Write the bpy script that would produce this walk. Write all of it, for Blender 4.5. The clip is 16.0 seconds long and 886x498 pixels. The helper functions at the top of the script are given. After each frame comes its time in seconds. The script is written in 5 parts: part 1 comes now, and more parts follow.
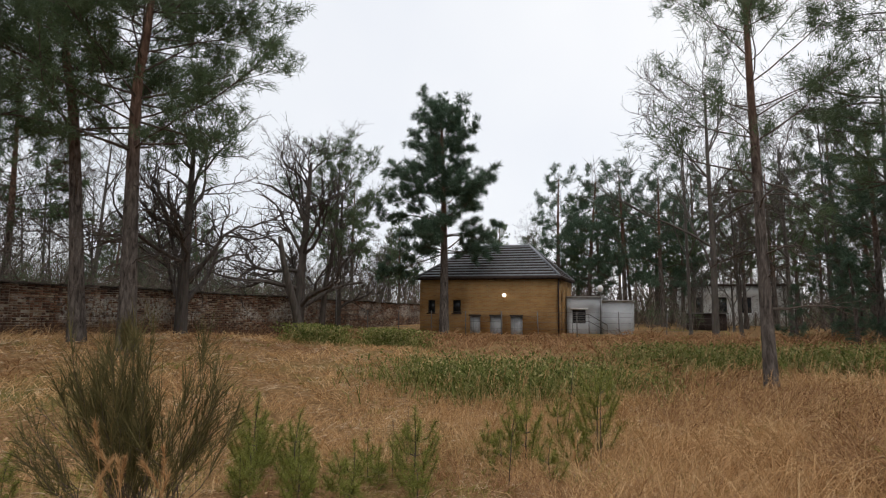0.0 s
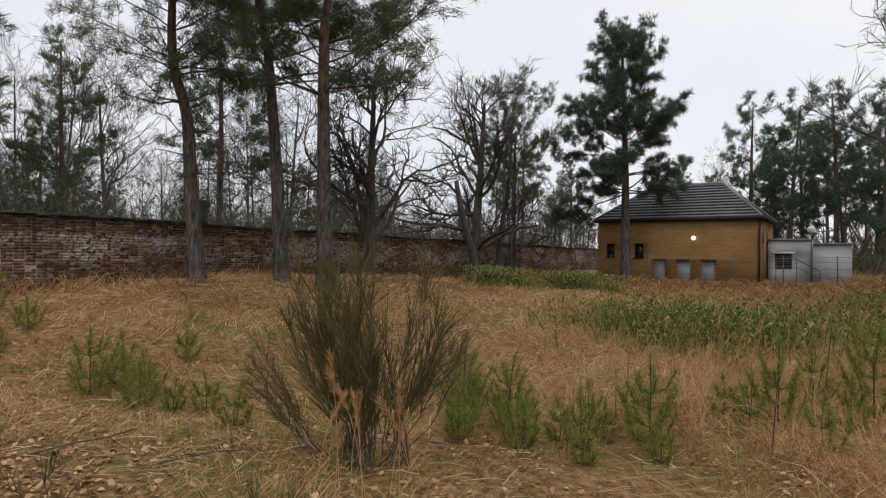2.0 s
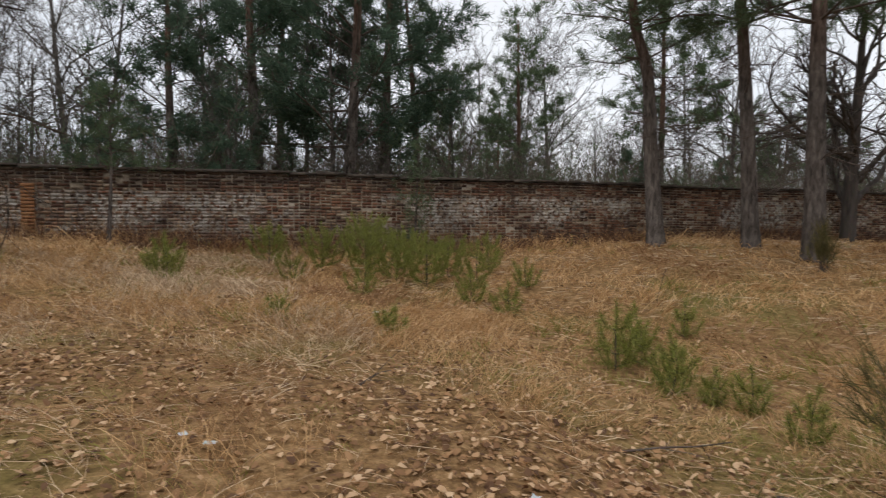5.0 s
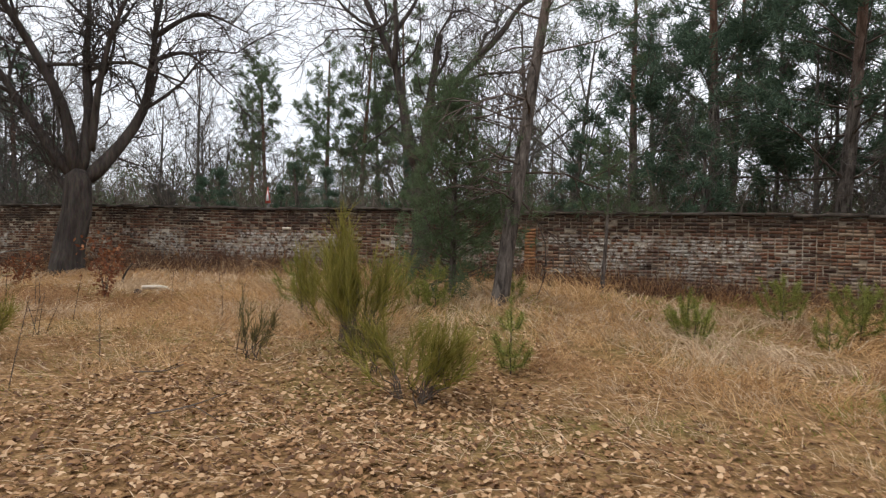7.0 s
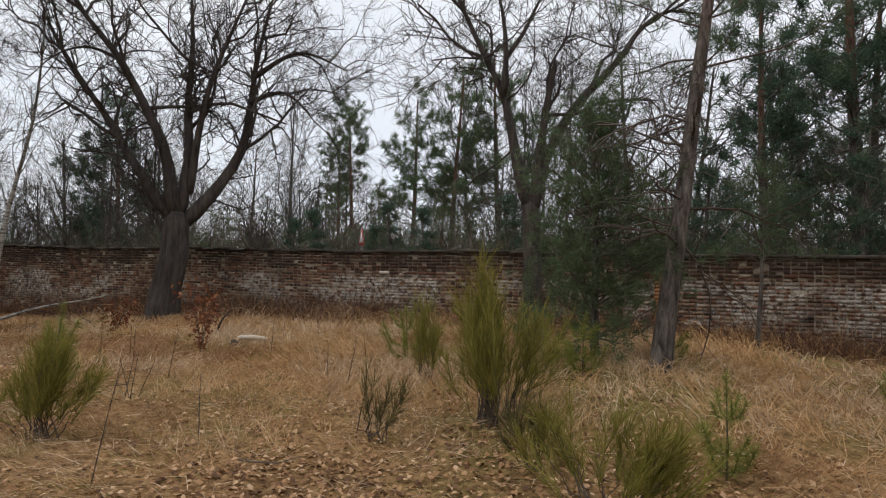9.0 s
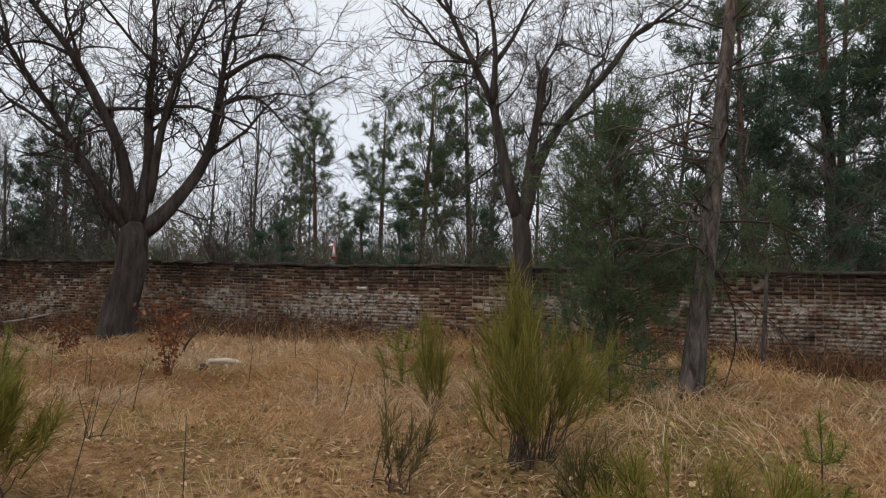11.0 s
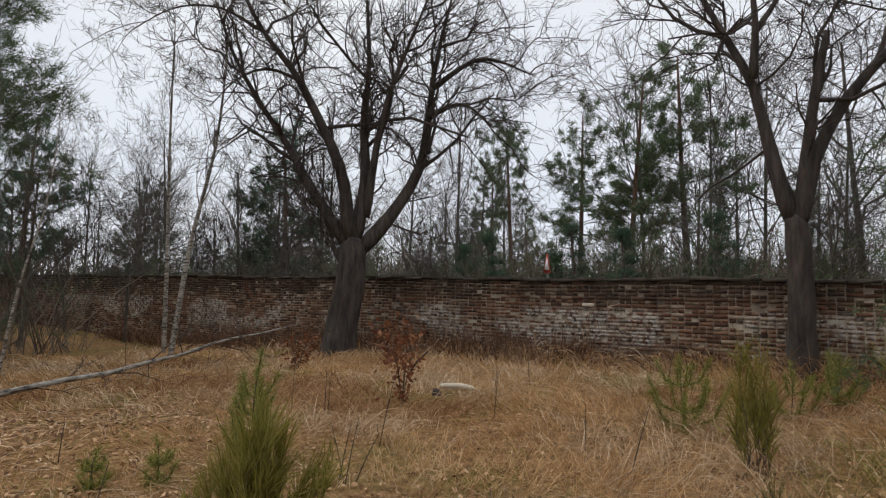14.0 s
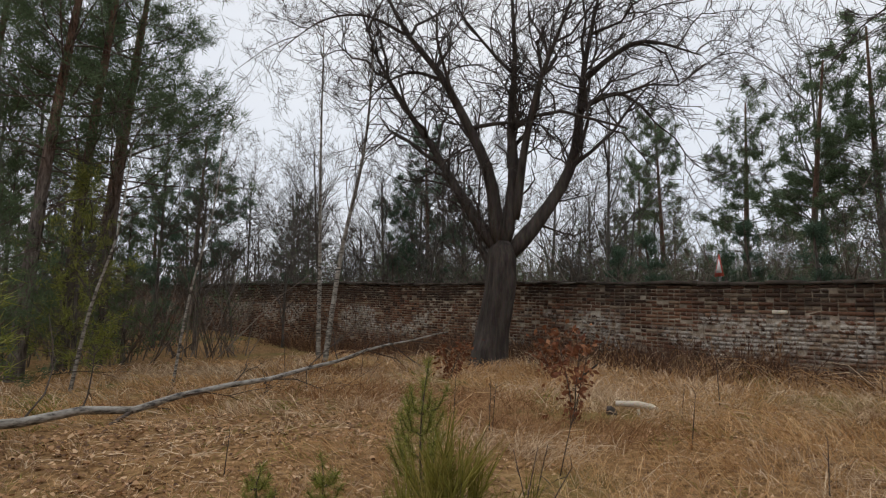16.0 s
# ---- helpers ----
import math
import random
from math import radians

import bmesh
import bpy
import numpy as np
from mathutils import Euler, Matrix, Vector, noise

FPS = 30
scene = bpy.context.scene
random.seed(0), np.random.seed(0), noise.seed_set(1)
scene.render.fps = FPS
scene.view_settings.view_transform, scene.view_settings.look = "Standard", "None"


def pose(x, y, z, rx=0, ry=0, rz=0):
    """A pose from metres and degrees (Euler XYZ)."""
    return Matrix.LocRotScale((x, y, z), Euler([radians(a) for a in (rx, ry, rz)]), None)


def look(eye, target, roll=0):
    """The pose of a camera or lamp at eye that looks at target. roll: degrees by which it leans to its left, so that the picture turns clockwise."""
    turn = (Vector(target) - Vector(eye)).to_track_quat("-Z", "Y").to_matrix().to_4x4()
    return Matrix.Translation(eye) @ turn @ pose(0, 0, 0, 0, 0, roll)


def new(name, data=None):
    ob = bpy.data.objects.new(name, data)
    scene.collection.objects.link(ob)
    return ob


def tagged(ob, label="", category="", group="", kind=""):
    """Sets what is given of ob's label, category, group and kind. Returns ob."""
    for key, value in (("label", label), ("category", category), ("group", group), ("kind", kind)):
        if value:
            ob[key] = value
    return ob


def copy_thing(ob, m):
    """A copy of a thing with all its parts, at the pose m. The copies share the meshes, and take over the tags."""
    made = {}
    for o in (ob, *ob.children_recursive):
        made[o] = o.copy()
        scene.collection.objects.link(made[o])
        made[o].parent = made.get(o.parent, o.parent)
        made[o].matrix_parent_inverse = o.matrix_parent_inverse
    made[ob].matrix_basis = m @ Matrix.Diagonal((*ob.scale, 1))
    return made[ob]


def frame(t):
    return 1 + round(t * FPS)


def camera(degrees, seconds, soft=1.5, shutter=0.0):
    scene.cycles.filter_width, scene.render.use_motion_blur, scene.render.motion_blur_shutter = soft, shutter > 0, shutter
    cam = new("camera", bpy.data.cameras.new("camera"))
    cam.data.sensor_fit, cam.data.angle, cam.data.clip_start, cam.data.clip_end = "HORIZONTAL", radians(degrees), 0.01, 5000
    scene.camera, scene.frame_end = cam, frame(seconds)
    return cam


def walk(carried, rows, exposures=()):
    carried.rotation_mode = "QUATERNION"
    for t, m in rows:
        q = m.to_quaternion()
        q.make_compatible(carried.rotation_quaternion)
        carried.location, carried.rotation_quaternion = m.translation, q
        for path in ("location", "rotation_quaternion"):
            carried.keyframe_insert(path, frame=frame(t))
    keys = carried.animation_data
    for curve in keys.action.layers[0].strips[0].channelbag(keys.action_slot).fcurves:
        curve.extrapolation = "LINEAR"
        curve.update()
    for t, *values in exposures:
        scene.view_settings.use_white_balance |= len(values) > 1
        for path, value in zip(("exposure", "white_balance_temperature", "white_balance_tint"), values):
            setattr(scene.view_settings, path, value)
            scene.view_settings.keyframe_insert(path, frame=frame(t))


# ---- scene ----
cam = camera(71.9, 16.0, soft=1.1, shutter=0.15)
PATH = [
    (0.0, pose(-1.741, 1.599, 1.577, 95.67, -0.49, 18.94)),
    (0.5, pose(-1.799, 1.573, 1.541, 95.68, -0.59, 23.20)),
    (1.0, pose(-2.132, 1.836, 1.489, 94.94, -0.37, 27.56)),
    (1.5, pose(-2.366, 2.029, 1.426, 92.97, -0.35, 31.25)),
    (2.0, pose(-2.645, 2.105, 1.416, 90.57, -0.55, 34.25)),
    (2.5, pose(-2.925, 2.155, 1.416, 88.34, -0.46, 34.01)),
    (3.0, pose(-2.978, 2.113, 1.449, 86.66, -0.40, 35.69)),
    (3.5, pose(-3.185, 2.061, 1.475, 85.92, -0.55, 40.17)),
    (4.0, pose(-3.509, 1.938, 1.501, 85.93, -0.52, 46.33)),
    (4.5, pose(-3.828, 1.831, 1.514, 86.03, -0.44, 58.12)),
    (5.0, pose(-4.152, 1.677, 1.544, 86.31, -0.35, 71.34)),
    (5.2, pose(-4.258, 1.596, 1.545, 86.60, -0.21, 76.64)),
    (7.3, pose(-5.286, -0.474, 2.002, 88.80, -1.05, 109.89)),
    (7.5, pose(-5.413, -0.591, 2.033, 89.09, -1.10, 111.23)),
    (8.0, pose(-5.639, -0.977, 2.052, 90.31, -1.00, 113.95)),
    (8.5, pose(-5.864, -1.239, 2.016, 91.33, -0.98, 114.35)),
    (9.0, pose(-6.153, -1.494, 2.028, 92.13, -0.97, 114.39)),
    (9.5, pose(-6.386, -1.855, 1.996, 92.76, -0.98, 114.21)),
    (9.7, pose(-6.480, -1.989, 1.996, 92.91, -1.15, 112.29)),
    (11.8, pose(-6.746, -2.633, 2.071, 93.61, -1.03, 110.20)),
    (12.0, pose(-6.808, -2.749, 2.067, 93.73, -1.07, 111.67)),
    (12.5, pose(-6.966, -3.105, 2.061, 94.22, -1.14, 115.01)),
    (13.0, pose(-7.101, -3.344, 2.057, 94.34, -0.93, 117.99)),
    (13.5, pose(-7.240, -3.582, 2.082, 94.17, -1.16, 123.05)),
    (14.0, pose(-7.409, -3.875, 2.081, 94.54, -1.13, 127.09)),
    (14.5, pose(-7.556, -4.174, 2.050, 94.65, -0.86, 129.42)),
    (15.0, pose(-7.668, -4.463, 2.053, 94.67, -1.25, 133.24)),
    (15.5, pose(-7.710, -4.600, 2.042, 94.90, -0.98, 136.16)),
    (16.0, pose(-7.761, -4.708, 2.038, 95.04, -1.09, 139.74)),
]
walk(cam, PATH, [(0.0, -0.08), (2.0, -0.15), (3.5, -0.35), (4.2, -0.35), (5.0, 0.0), (7.3, 0.42), (8.0, 0.28), (9.0, -0.02), (12.5, -0.08), (16.0, -0.14)])

# ---- light: a bright overcast sky ----
world = bpy.data.worlds.new("overcast")
scene.world = world
world.use_nodes = True
wn = world.node_tree.nodes
wl = world.node_tree.links
sky = wn.new("ShaderNodeTexSky")
sky.sky_type = "NISHITA"
sky.sun_disc = False
sky.sun_elevation = radians(35)
sky.sun_rotation = radians(20)
sky_gain = wn.new("ShaderNodeMix")
sky_gain.data_type = "RGBA"
sky_gain.blend_type = "MULTIPLY"
sky_gain.inputs[0].default_value = 1.0
sky_gain.inputs[7].default_value = (0.1, 0.1, 0.1, 1)
cloud = wn.new("ShaderNodeTexNoise")
cloud.inputs["Scale"].default_value = 1.6
cloud.inputs["Detail"].default_value = 4
cloud_ramp = wn.new("ShaderNodeValToRGB")
cloud_ramp.color_ramp.elements[0].position = 0.3
cloud_ramp.color_ramp.elements[0].color = (0.80, 0.84, 0.92, 1)
cloud_ramp.color_ramp.elements[1].position = 0.75
cloud_ramp.color_ramp.elements[1].color = (0.97, 0.98, 1.0, 1)
sky_mix = wn.new("ShaderNodeMix")
sky_mix.data_type = "RGBA"
sky_mix.inputs[0].default_value = 0.93
wl.new(sky.outputs[0], sky_gain.inputs[6])
wl.new(cloud.outputs[0], cloud_ramp.inputs[0])
wl.new(sky_gain.outputs[2], sky_mix.inputs[6])
wl.new(cloud_ramp.outputs[0], sky_mix.inputs[7])
wl.new(sky_mix.outputs[2], wn["Background"].inputs[0])
wn["Background"].inputs[1].default_value = 1.08
sun_data = bpy.data.lights.new("sun", "SUN")
sun_data.energy = 0.9
sun_data.angle = radians(25)
sun_data.color = (1.0, 0.97, 0.93)
sun = new("sun", sun_data)
sun.matrix_world = look((0, 0, 40), (-14, 18, 0))
scene.view_settings.exposure = 0.0

# ---- materials ----


def material(name, rough=0.9, metal=0.0, spec=0.2):
    m = bpy.data.materials.new(name)
    m.use_nodes = True
    b = m.node_tree.nodes["Principled BSDF"]
    b.inputs["Roughness"].default_value = rough
    b.inputs["Metallic"].default_value = metal
    b.inputs["Specular IOR Level"].default_value = spec
    return m, m.node_tree.nodes, m.node_tree.links, b


def ramp(nodes, stops):
    r = nodes.new("ShaderNodeValToRGB")
    e = r.color_ramp.elements
    while len(e) < len(stops):
        e.new(0.5)
    for k, (p, c) in zip(e, stops):
        k.position, k.color = p, (*c, 1)
    return r


def noise_node(nodes, links, scale, detail=4, rough=0.6, stretch=(1, 1, 1), space="Object"):
    tc = nodes.new("ShaderNodeTexCoord")
    mp = nodes.new("ShaderNodeMapping")
    mp.inputs["Scale"].default_value = stretch
    links.new(tc.outputs[space], mp.inputs[0])
    n = nodes.new("ShaderNodeTexNoise")
    n.inputs["Scale"].default_value = scale
    n.inputs["Detail"].default_value = detail
    n.inputs["Roughness"].default_value = rough
    links.new(mp.outputs[0], n.inputs["Vector"])
    return n


def blend(nodes, links, fac, a, b, mode="MIX"):
    x = nodes.new("ShaderNodeMix")
    x.data_type, x.blend_type = "RGBA", mode
    for sock, v in ((x.inputs[0], fac), (x.inputs[6], a), (x.inputs[7], b)):
        if isinstance(v, bpy.types.NodeSocket):
            links.new(v, sock)
        elif isinstance(v, tuple):
            sock.default_value = (*v, 1)
        else:
            sock.default_value = v
    return x.outputs[2]


def bump(nodes, links, shader, height, strength=0.5, dist=0.02):
    b = nodes.new("ShaderNodeBump")
    b.inputs["Strength"].default_value = strength
    b.inputs["Distance"].default_value = dist
    links.new(height, b.inputs["Height"])
    links.new(b.outputs[0], shader.inputs["Normal"])


def varied(name, stops, rough=0.9, spec=0.15, through_light=0.0, patch=0.0):
    """Many small pieces in one mesh: each takes its own tone, with broad patches over them."""
    m, n, l, b = material(name, rough, 0, spec)
    g = n.new("ShaderNodeNewGeometry")
    r = ramp(n, stops)
    src = g.outputs["Random Per Island"]
    if patch:
        t = noise_node(n, l, 0.35, 3)
        mx = n.new("ShaderNodeMix")
        mx.inputs[0].default_value = patch
        l.new(src, mx.inputs[2])
        l.new(t.outputs[0], mx.inputs[3])
        src = mx.outputs[0]
    l.new(src, r.inputs[0])
    l.new(r.outputs[0], b.inputs["Base Color"])
    if through_light:
        tr = n.new("ShaderNodeBsdfTranslucent")
        l.new(r.outputs[0], tr.inputs[0])
        ms = n.new("ShaderNodeMixShader")
        ms.inputs[0].default_value = through_light
        l.new(b.outputs[0], ms.inputs[1])
        l.new(tr.outputs[0], ms.inputs[2])
        l.new(ms.outputs[0], n["Material Output"].inputs[0])
    return m


def grained(name, dark, light, scale=3.0, stretch=(1, 1, 1), rough=0.9, relief=0.5, fine=40.0, spec=0.2):
    m, n, l, b = material(name, rough, 0, spec)
    a = noise_node(n, l, scale, 5, 0.65, stretch)
    f = noise_node(n, l, fine, 3, 0.6, stretch)
    r = ramp(n, [(0.3, dark), (0.7, light)])
    l.new(a.outputs[0], r.inputs[0])
    c = blend(n, l, 0.35, r.outputs[0], f.outputs[1], "OVERLAY")
    hs = n.new("ShaderNodeHueSaturation")
    hs.inputs["Saturation"].default_value = 0.95
    l.new(c, hs.inputs["Color"])
    l.new(hs.outputs[0], b.inputs["Base Color"])
    bump(n, l, b, f.outputs[0], relief, 0.01)
    return m


def pine_bark():
    m, n, l, b = material("pine_bark", 0.95, 0, 0.1)
    tc = n.new("ShaderNodeTexCoord")
    sep = n.new("ShaderNodeSeparateXYZ")
    l.new(tc.outputs["Object"], sep.inputs[0])
    up = n.new("ShaderNodeMapRange")
    up.inputs[1].default_value, up.inputs[2].default_value = 3.8, 6.5
    l.new(sep.outputs[2], up.inputs[0])
    v = n.new("ShaderNodeTexNoise")
    v.inputs["Scale"].default_value = 13
    v.inputs["Detail"].default_value = 6
    v.inputs["Roughness"].default_value = 0.68
    v.inputs["Distortion"].default_value = 0.6
    mp = n.new("ShaderNodeMapping")
    mp.inputs["Scale"].default_value = (1, 1, 0.22)
    l.new(tc.outputs["Object"], mp.inputs[0])
    l.new(mp.outputs[0], v.inputs["Vector"])
    low = ramp(n, [(0.36, (0.045, 0.037, 0.032)), (0.5, (0.12, 0.10, 0.087)), (0.68, (0.23, 0.195, 0.17))])
    high = ramp(n, [(0.34, (0.075, 0.042, 0.03)), (0.5, (0.15, 0.088, 0.062)), (0.7, (0.24, 0.15, 0.108))])
    l.new(v.outputs[0], low.inputs[0])
    l.new(v.outputs[0], high.inputs[0])
    c = blend(n, l, up.outputs[0], low.outputs[0], high.outputs[0])
    big = noise_node(n, l, 2.2, 4)
    c = blend(n, l, 0.35, c, big.outputs[0], "OVERLAY")
    l.new(c, b.inputs["Base Color"])
    bump(n, l, b, v.outputs[0], 0.9, 0.04)
    return m


def birch_bark():
    m, n, l, b = material("birch_bark", 0.7, 0, 0.3)
    t = noise_node(n, l, 9, 4, 0.7, (0.6, 0.6, 2.2))
    r = ramp(n, [(0.38, (0.06, 0.052, 0.045)), (0.5, (0.30, 0.27, 0.23)), (0.75, (0.55, 0.52, 0.46))])
    l.new(t.outputs[0], r.inputs[0])
    l.new(r.outputs[0], b.inputs["Base Color"])
    bump(n, l, b, t.outputs[0], 0.3, 0.01)
    return m


def brick_old(name="old_brick", mortar=False):
    """Weathered red-brown brick with soot above and worn limewash in broad patches."""
    m, n, l, b = material(name, 0.95, 0, 0.1)
    tc = n.new("ShaderNodeTexCoord")
    geo = n.new("ShaderNodeNewGeometry")
    info = n.new("ShaderNodeObjectInfo")
    sep = n.new("ShaderNodeSeparateXYZ")
    l.new(geo.outputs["Position"], sep.inputs[0])

    def spot(scale, detail=4, stretch=(1, 1, 1)):
        mp = n.new("ShaderNodeMapping")
        mp.inputs["Scale"].default_value = stretch
        l.new(geo.outputs["Position"], mp.inputs[0])
        t = n.new("ShaderNodeTexNoise")
        t.inputs["Scale"].default_value = scale
        t.inputs["Detail"].default_value = detail
        t.inputs["Roughness"].default_value = 0.65
        l.new(mp.outputs[0], t.inputs["Vector"])
        return t.outputs[0]

    if mortar:
        r = ramp(n, [(0.36, (0.085, 0.064, 0.05)), (0.5, (0.23, 0.18, 0.13)), (0.68, (0.42, 0.36, 0.28))])
        l.new(spot(0.9, 6), r.inputs[0])
    else:
        add = n.new("ShaderNodeMath")
        add.operation = "ADD"
        l.new(geo.outputs["Random Per Island"], add.inputs[0])
        l.new(info.outputs["Random"], add.inputs[1])
        fr = n.new("ShaderNodeMath")
        fr.operation = "FRACT"
        l.new(add.outputs[0], fr.inputs[0])
        r = ramp(n, [(0.0, (0.065, 0.04, 0.03)), (0.3, (0.13, 0.067, 0.045)), (0.55, (0.20, 0.095, 0.058)),
                     (0.8, (0.25, 0.15, 0.095)), (1.0, (0.36, 0.28, 0.20))])
        l.new(fr.outputs[0], r.inputs[0])
    c = r.outputs[0]
    # limewash: patchy, on the middle courses
    wash = spot(0.36, 6, (1, 1, 1.9))
    wr = ramp(n, [(0.475, (0, 0, 0)), (0.55, (1, 1, 1))])
    l.new(wash, wr.inputs[0])
    band = n.new("ShaderNodeMapRange")
    band.inputs[1].default_value, band.inputs[2].default_value = 0.85, 1.15
    l.new(sep.outputs[2], band.inputs[0])
    band2 = n.new("ShaderNodeMapRange")
    band2.inputs[1].default_value, band2.inputs[2].default_value = 1.98, 1.82
    l.new(sep.outputs[2], band2.inputs[0])
    mul = n.new("ShaderNodeMath")
    mul.operation = "MULTIPLY"
    l.new(band.outputs[0], mul.inputs[0])
    l.new(band2.outputs[0], mul.inputs[1])
    worn = ramp(n, [(0.48, (0, 0, 0)), (0.60, (0.6, 0.6, 0.6))]) if mortar else ramp(n, [(0.44, (0, 0, 0)), (0.53, (0.9, 0.9, 0.9))])
    l.new(spot(9.0, 5), worn.inputs[0])
    mul2 = n.new("ShaderNodeMath")
    mul2.operation = "MULTIPLY"
    l.new(mul.outputs[0], mul2.inputs[0])
    l.new(wr.outputs[0], mul2.inputs[1])
    mul3 = n.new("ShaderNodeMath")
    mul3.operation = "MULTIPLY"
    l.new(mul2.outputs[0], mul3.inputs[0])
    l.new(worn.outputs[0], mul3.inputs[1])
    c = blend(n, l, mul3.outputs[0], c, (0.48, 0.44, 0.385))
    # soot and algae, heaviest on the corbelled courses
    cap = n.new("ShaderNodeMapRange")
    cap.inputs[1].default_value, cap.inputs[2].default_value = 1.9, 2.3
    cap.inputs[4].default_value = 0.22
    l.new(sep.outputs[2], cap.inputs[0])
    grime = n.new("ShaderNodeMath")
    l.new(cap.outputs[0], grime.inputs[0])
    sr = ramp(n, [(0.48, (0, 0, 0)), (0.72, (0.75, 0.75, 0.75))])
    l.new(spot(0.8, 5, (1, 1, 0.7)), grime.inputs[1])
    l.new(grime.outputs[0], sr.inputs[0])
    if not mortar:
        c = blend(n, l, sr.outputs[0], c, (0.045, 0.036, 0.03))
    c = blend(n, l, 0.5, c, spot(30, 3), "OVERLAY")
    l.new(c, b.inputs["Base Color"])
    bump(n, l, b, spot(60, 3), 0.6, 0.008)
    return m


def yellow_brick():
    m, n, l, b = material("yellow_brick", 0.9, 0, 0.15)
    geo = n.new("ShaderNodeNewGeometry")
    sep = n.new("ShaderNodeSeparateXYZ")
    l.new(geo.outputs["Position"], sep.inputs[0])
    add = n.new("ShaderNodeMath")
    l.new(sep.outputs[0], add.inputs[0])
    l.new(sep.outputs[1], add.inputs[1])
    com = n.new("ShaderNodeCombineXYZ")
    l.new(add.outputs[0], com.inputs[0])
    l.new(sep.outputs[2], com.inputs[1])
    t = n.new("ShaderNodeTexBrick")
    t.inputs["Scale"].default_value = 1.0
    t.inputs["Brick Width"].default_value = 0.25
    t.inputs["Row Height"].default_value = 0.075
    t.inputs["Mortar Size"].default_value = 0.009
    t.inputs["Color1"].default_value = (0.40, 0.23, 0.085, 1)
    t.inputs["Color2"].default_value = (0.33, 0.165, 0.06, 1)
    t.inputs["Mortar"].default_value = (0.34, 0.25, 0.14, 1)
    l.new(com.outputs[0], t.inputs[0])
    st = noise_node(n, l, 0.7, 5, 0.65, (1, 1, 2))
    c = blend(n, l, 0.55, t.outputs[0], st.outputs[0], "OVERLAY")
    fl = noise_node(n, l, 5.0, 2, 0.5, (0.35, 0.35, 2.2))
    fr = ramp(n, [(0.70, (0, 0, 0)), (0.74, (0.7, 0.7, 0.7))])
    l.new(fl.outputs[0], fr.inputs[0])
    c = blend(n, l, fr.outputs[0], c, (0.12, 0.075, 0.05))
    l.new(c, b.inputs["Base Color"])
    bump(n, l, b, t.outputs[1], 0.4, 0.01)
    return m


def ground_mat():
    m, n, l, b = material("ground_soil", 1.0, 0, 0.05)
    a = noise_node(n, l, 0.35, 6, 0.6)
    f = noise_node(n, l, 9.0, 5, 0.7)
    v = noise_node(n, l, 45.0, 3, 0.7)
    base = ramp(n, [(0.3, (0.09, 0.05, 0.026)), (0.5, (0.25, 0.145, 0.065)), (0.7, (0.44, 0.28, 0.14))])
    l.new(f.outputs[0], base.inputs[0])
    moss = ramp(n, [(0.50, (0, 0, 0)), (0.68, (0.75, 0.75, 0.75))])
    l.new(a.outputs[0], moss.inputs[0])
    c = blend(n, l, moss.outputs[0], base.outputs[0], (0.13, 0.13, 0.035))
    c = blend(n, l, 0.6, c, v.outputs[0], "OVERLAY")
    l.new(c, b.inputs["Base Color"])
    bump(n, l, b, f.outputs[0], 0.8, 0.05)
    return m


PINE_BARK, BIRCH = pine_bark(), birch_bark()
DARK_BARK = grained("dark_bark", (0.045, 0.036, 0.03), (0.125, 0.103, 0.088), 9, (1, 1, 0.16), fine=38, relief=1.0)
OLD_BARK = grained("old_bark", (0.028, 0.022, 0.019), (0.11, 0.09, 0.076), 7, (1, 1, 0.2), fine=26, relief=1.0)
GREY_BARK = grained("grey_bark", (0.06, 0.052, 0.045), (0.155, 0.135, 0.115), 8, (1, 1, 0.18), fine=36, relief=1.0)
NEEDLES = varied("pine_needles", [(0.0, (0.055, 0.085, 0.042)), (0.5, (0.105, 0.15, 0.072)), (1.0, (0.17, 0.21, 0.11))], 0.6, 0.3, 0.45, 0.35)
NEEDLES_BLUE = varied("blue_needles", [(0.0, (0.045, 0.075, 0.052)), (0.5, (0.085, 0.135, 0.085)), (1.0, (0.14, 0.195, 0.12))], 0.6, 0.3, 0.45, 0.3)
NEEDLES_YOUNG = varied("young_needles", [(0.0, (0.10, 0.12, 0.022)), (0.5, (0.22, 0.24, 0.045)), (1.0, (0.38, 0.38, 0.10))], 0.6, 0.3, 0.3)
BROOM = varied("broom_stems", [(0.0, (0.07, 0.062, 0.025)), (0.5, (0.135, 0.12, 0.045)), (1.0, (0.27, 0.20, 0.09))], 0.8, 0.2, 0.25, 0.25)
BROOM_FRESH = varied("fresh_broom_stems", [(0.0, (0.11, 0.105, 0.022)), (0.5, (0.235, 0.215, 0.04)), (1.0, (0.38, 0.30, 0.10))], 0.8, 0.2, 0.3, 0.25)
STRAW = varied("dry_straw", [(0.0, (0.22, 0.11, 0.048)), (0.35, (0.47, 0.275, 0.125)), (0.65, (0.66, 0.42, 0.205)), (1.0, (0.84, 0.62, 0.37))], 0.85, 0.2, 0.2, 0.4)
PALE_STRAW = varied("bleached_straw", [(0.0, (0.22, 0.135, 0.08)), (0.5, (0.55, 0.385, 0.24)), (1.0, (0.86, 0.69, 0.48))], 0.8, 0.2, 0.1, 0.3)
RUST_STRAW = varied("rusty_straw", [(0.0, (0.14, 0.065, 0.032)), (0.5, (0.35, 0.19, 0.09)), (1.0, (0.58, 0.38, 0.20))], 0.85, 0.2, 0.2, 0.3)
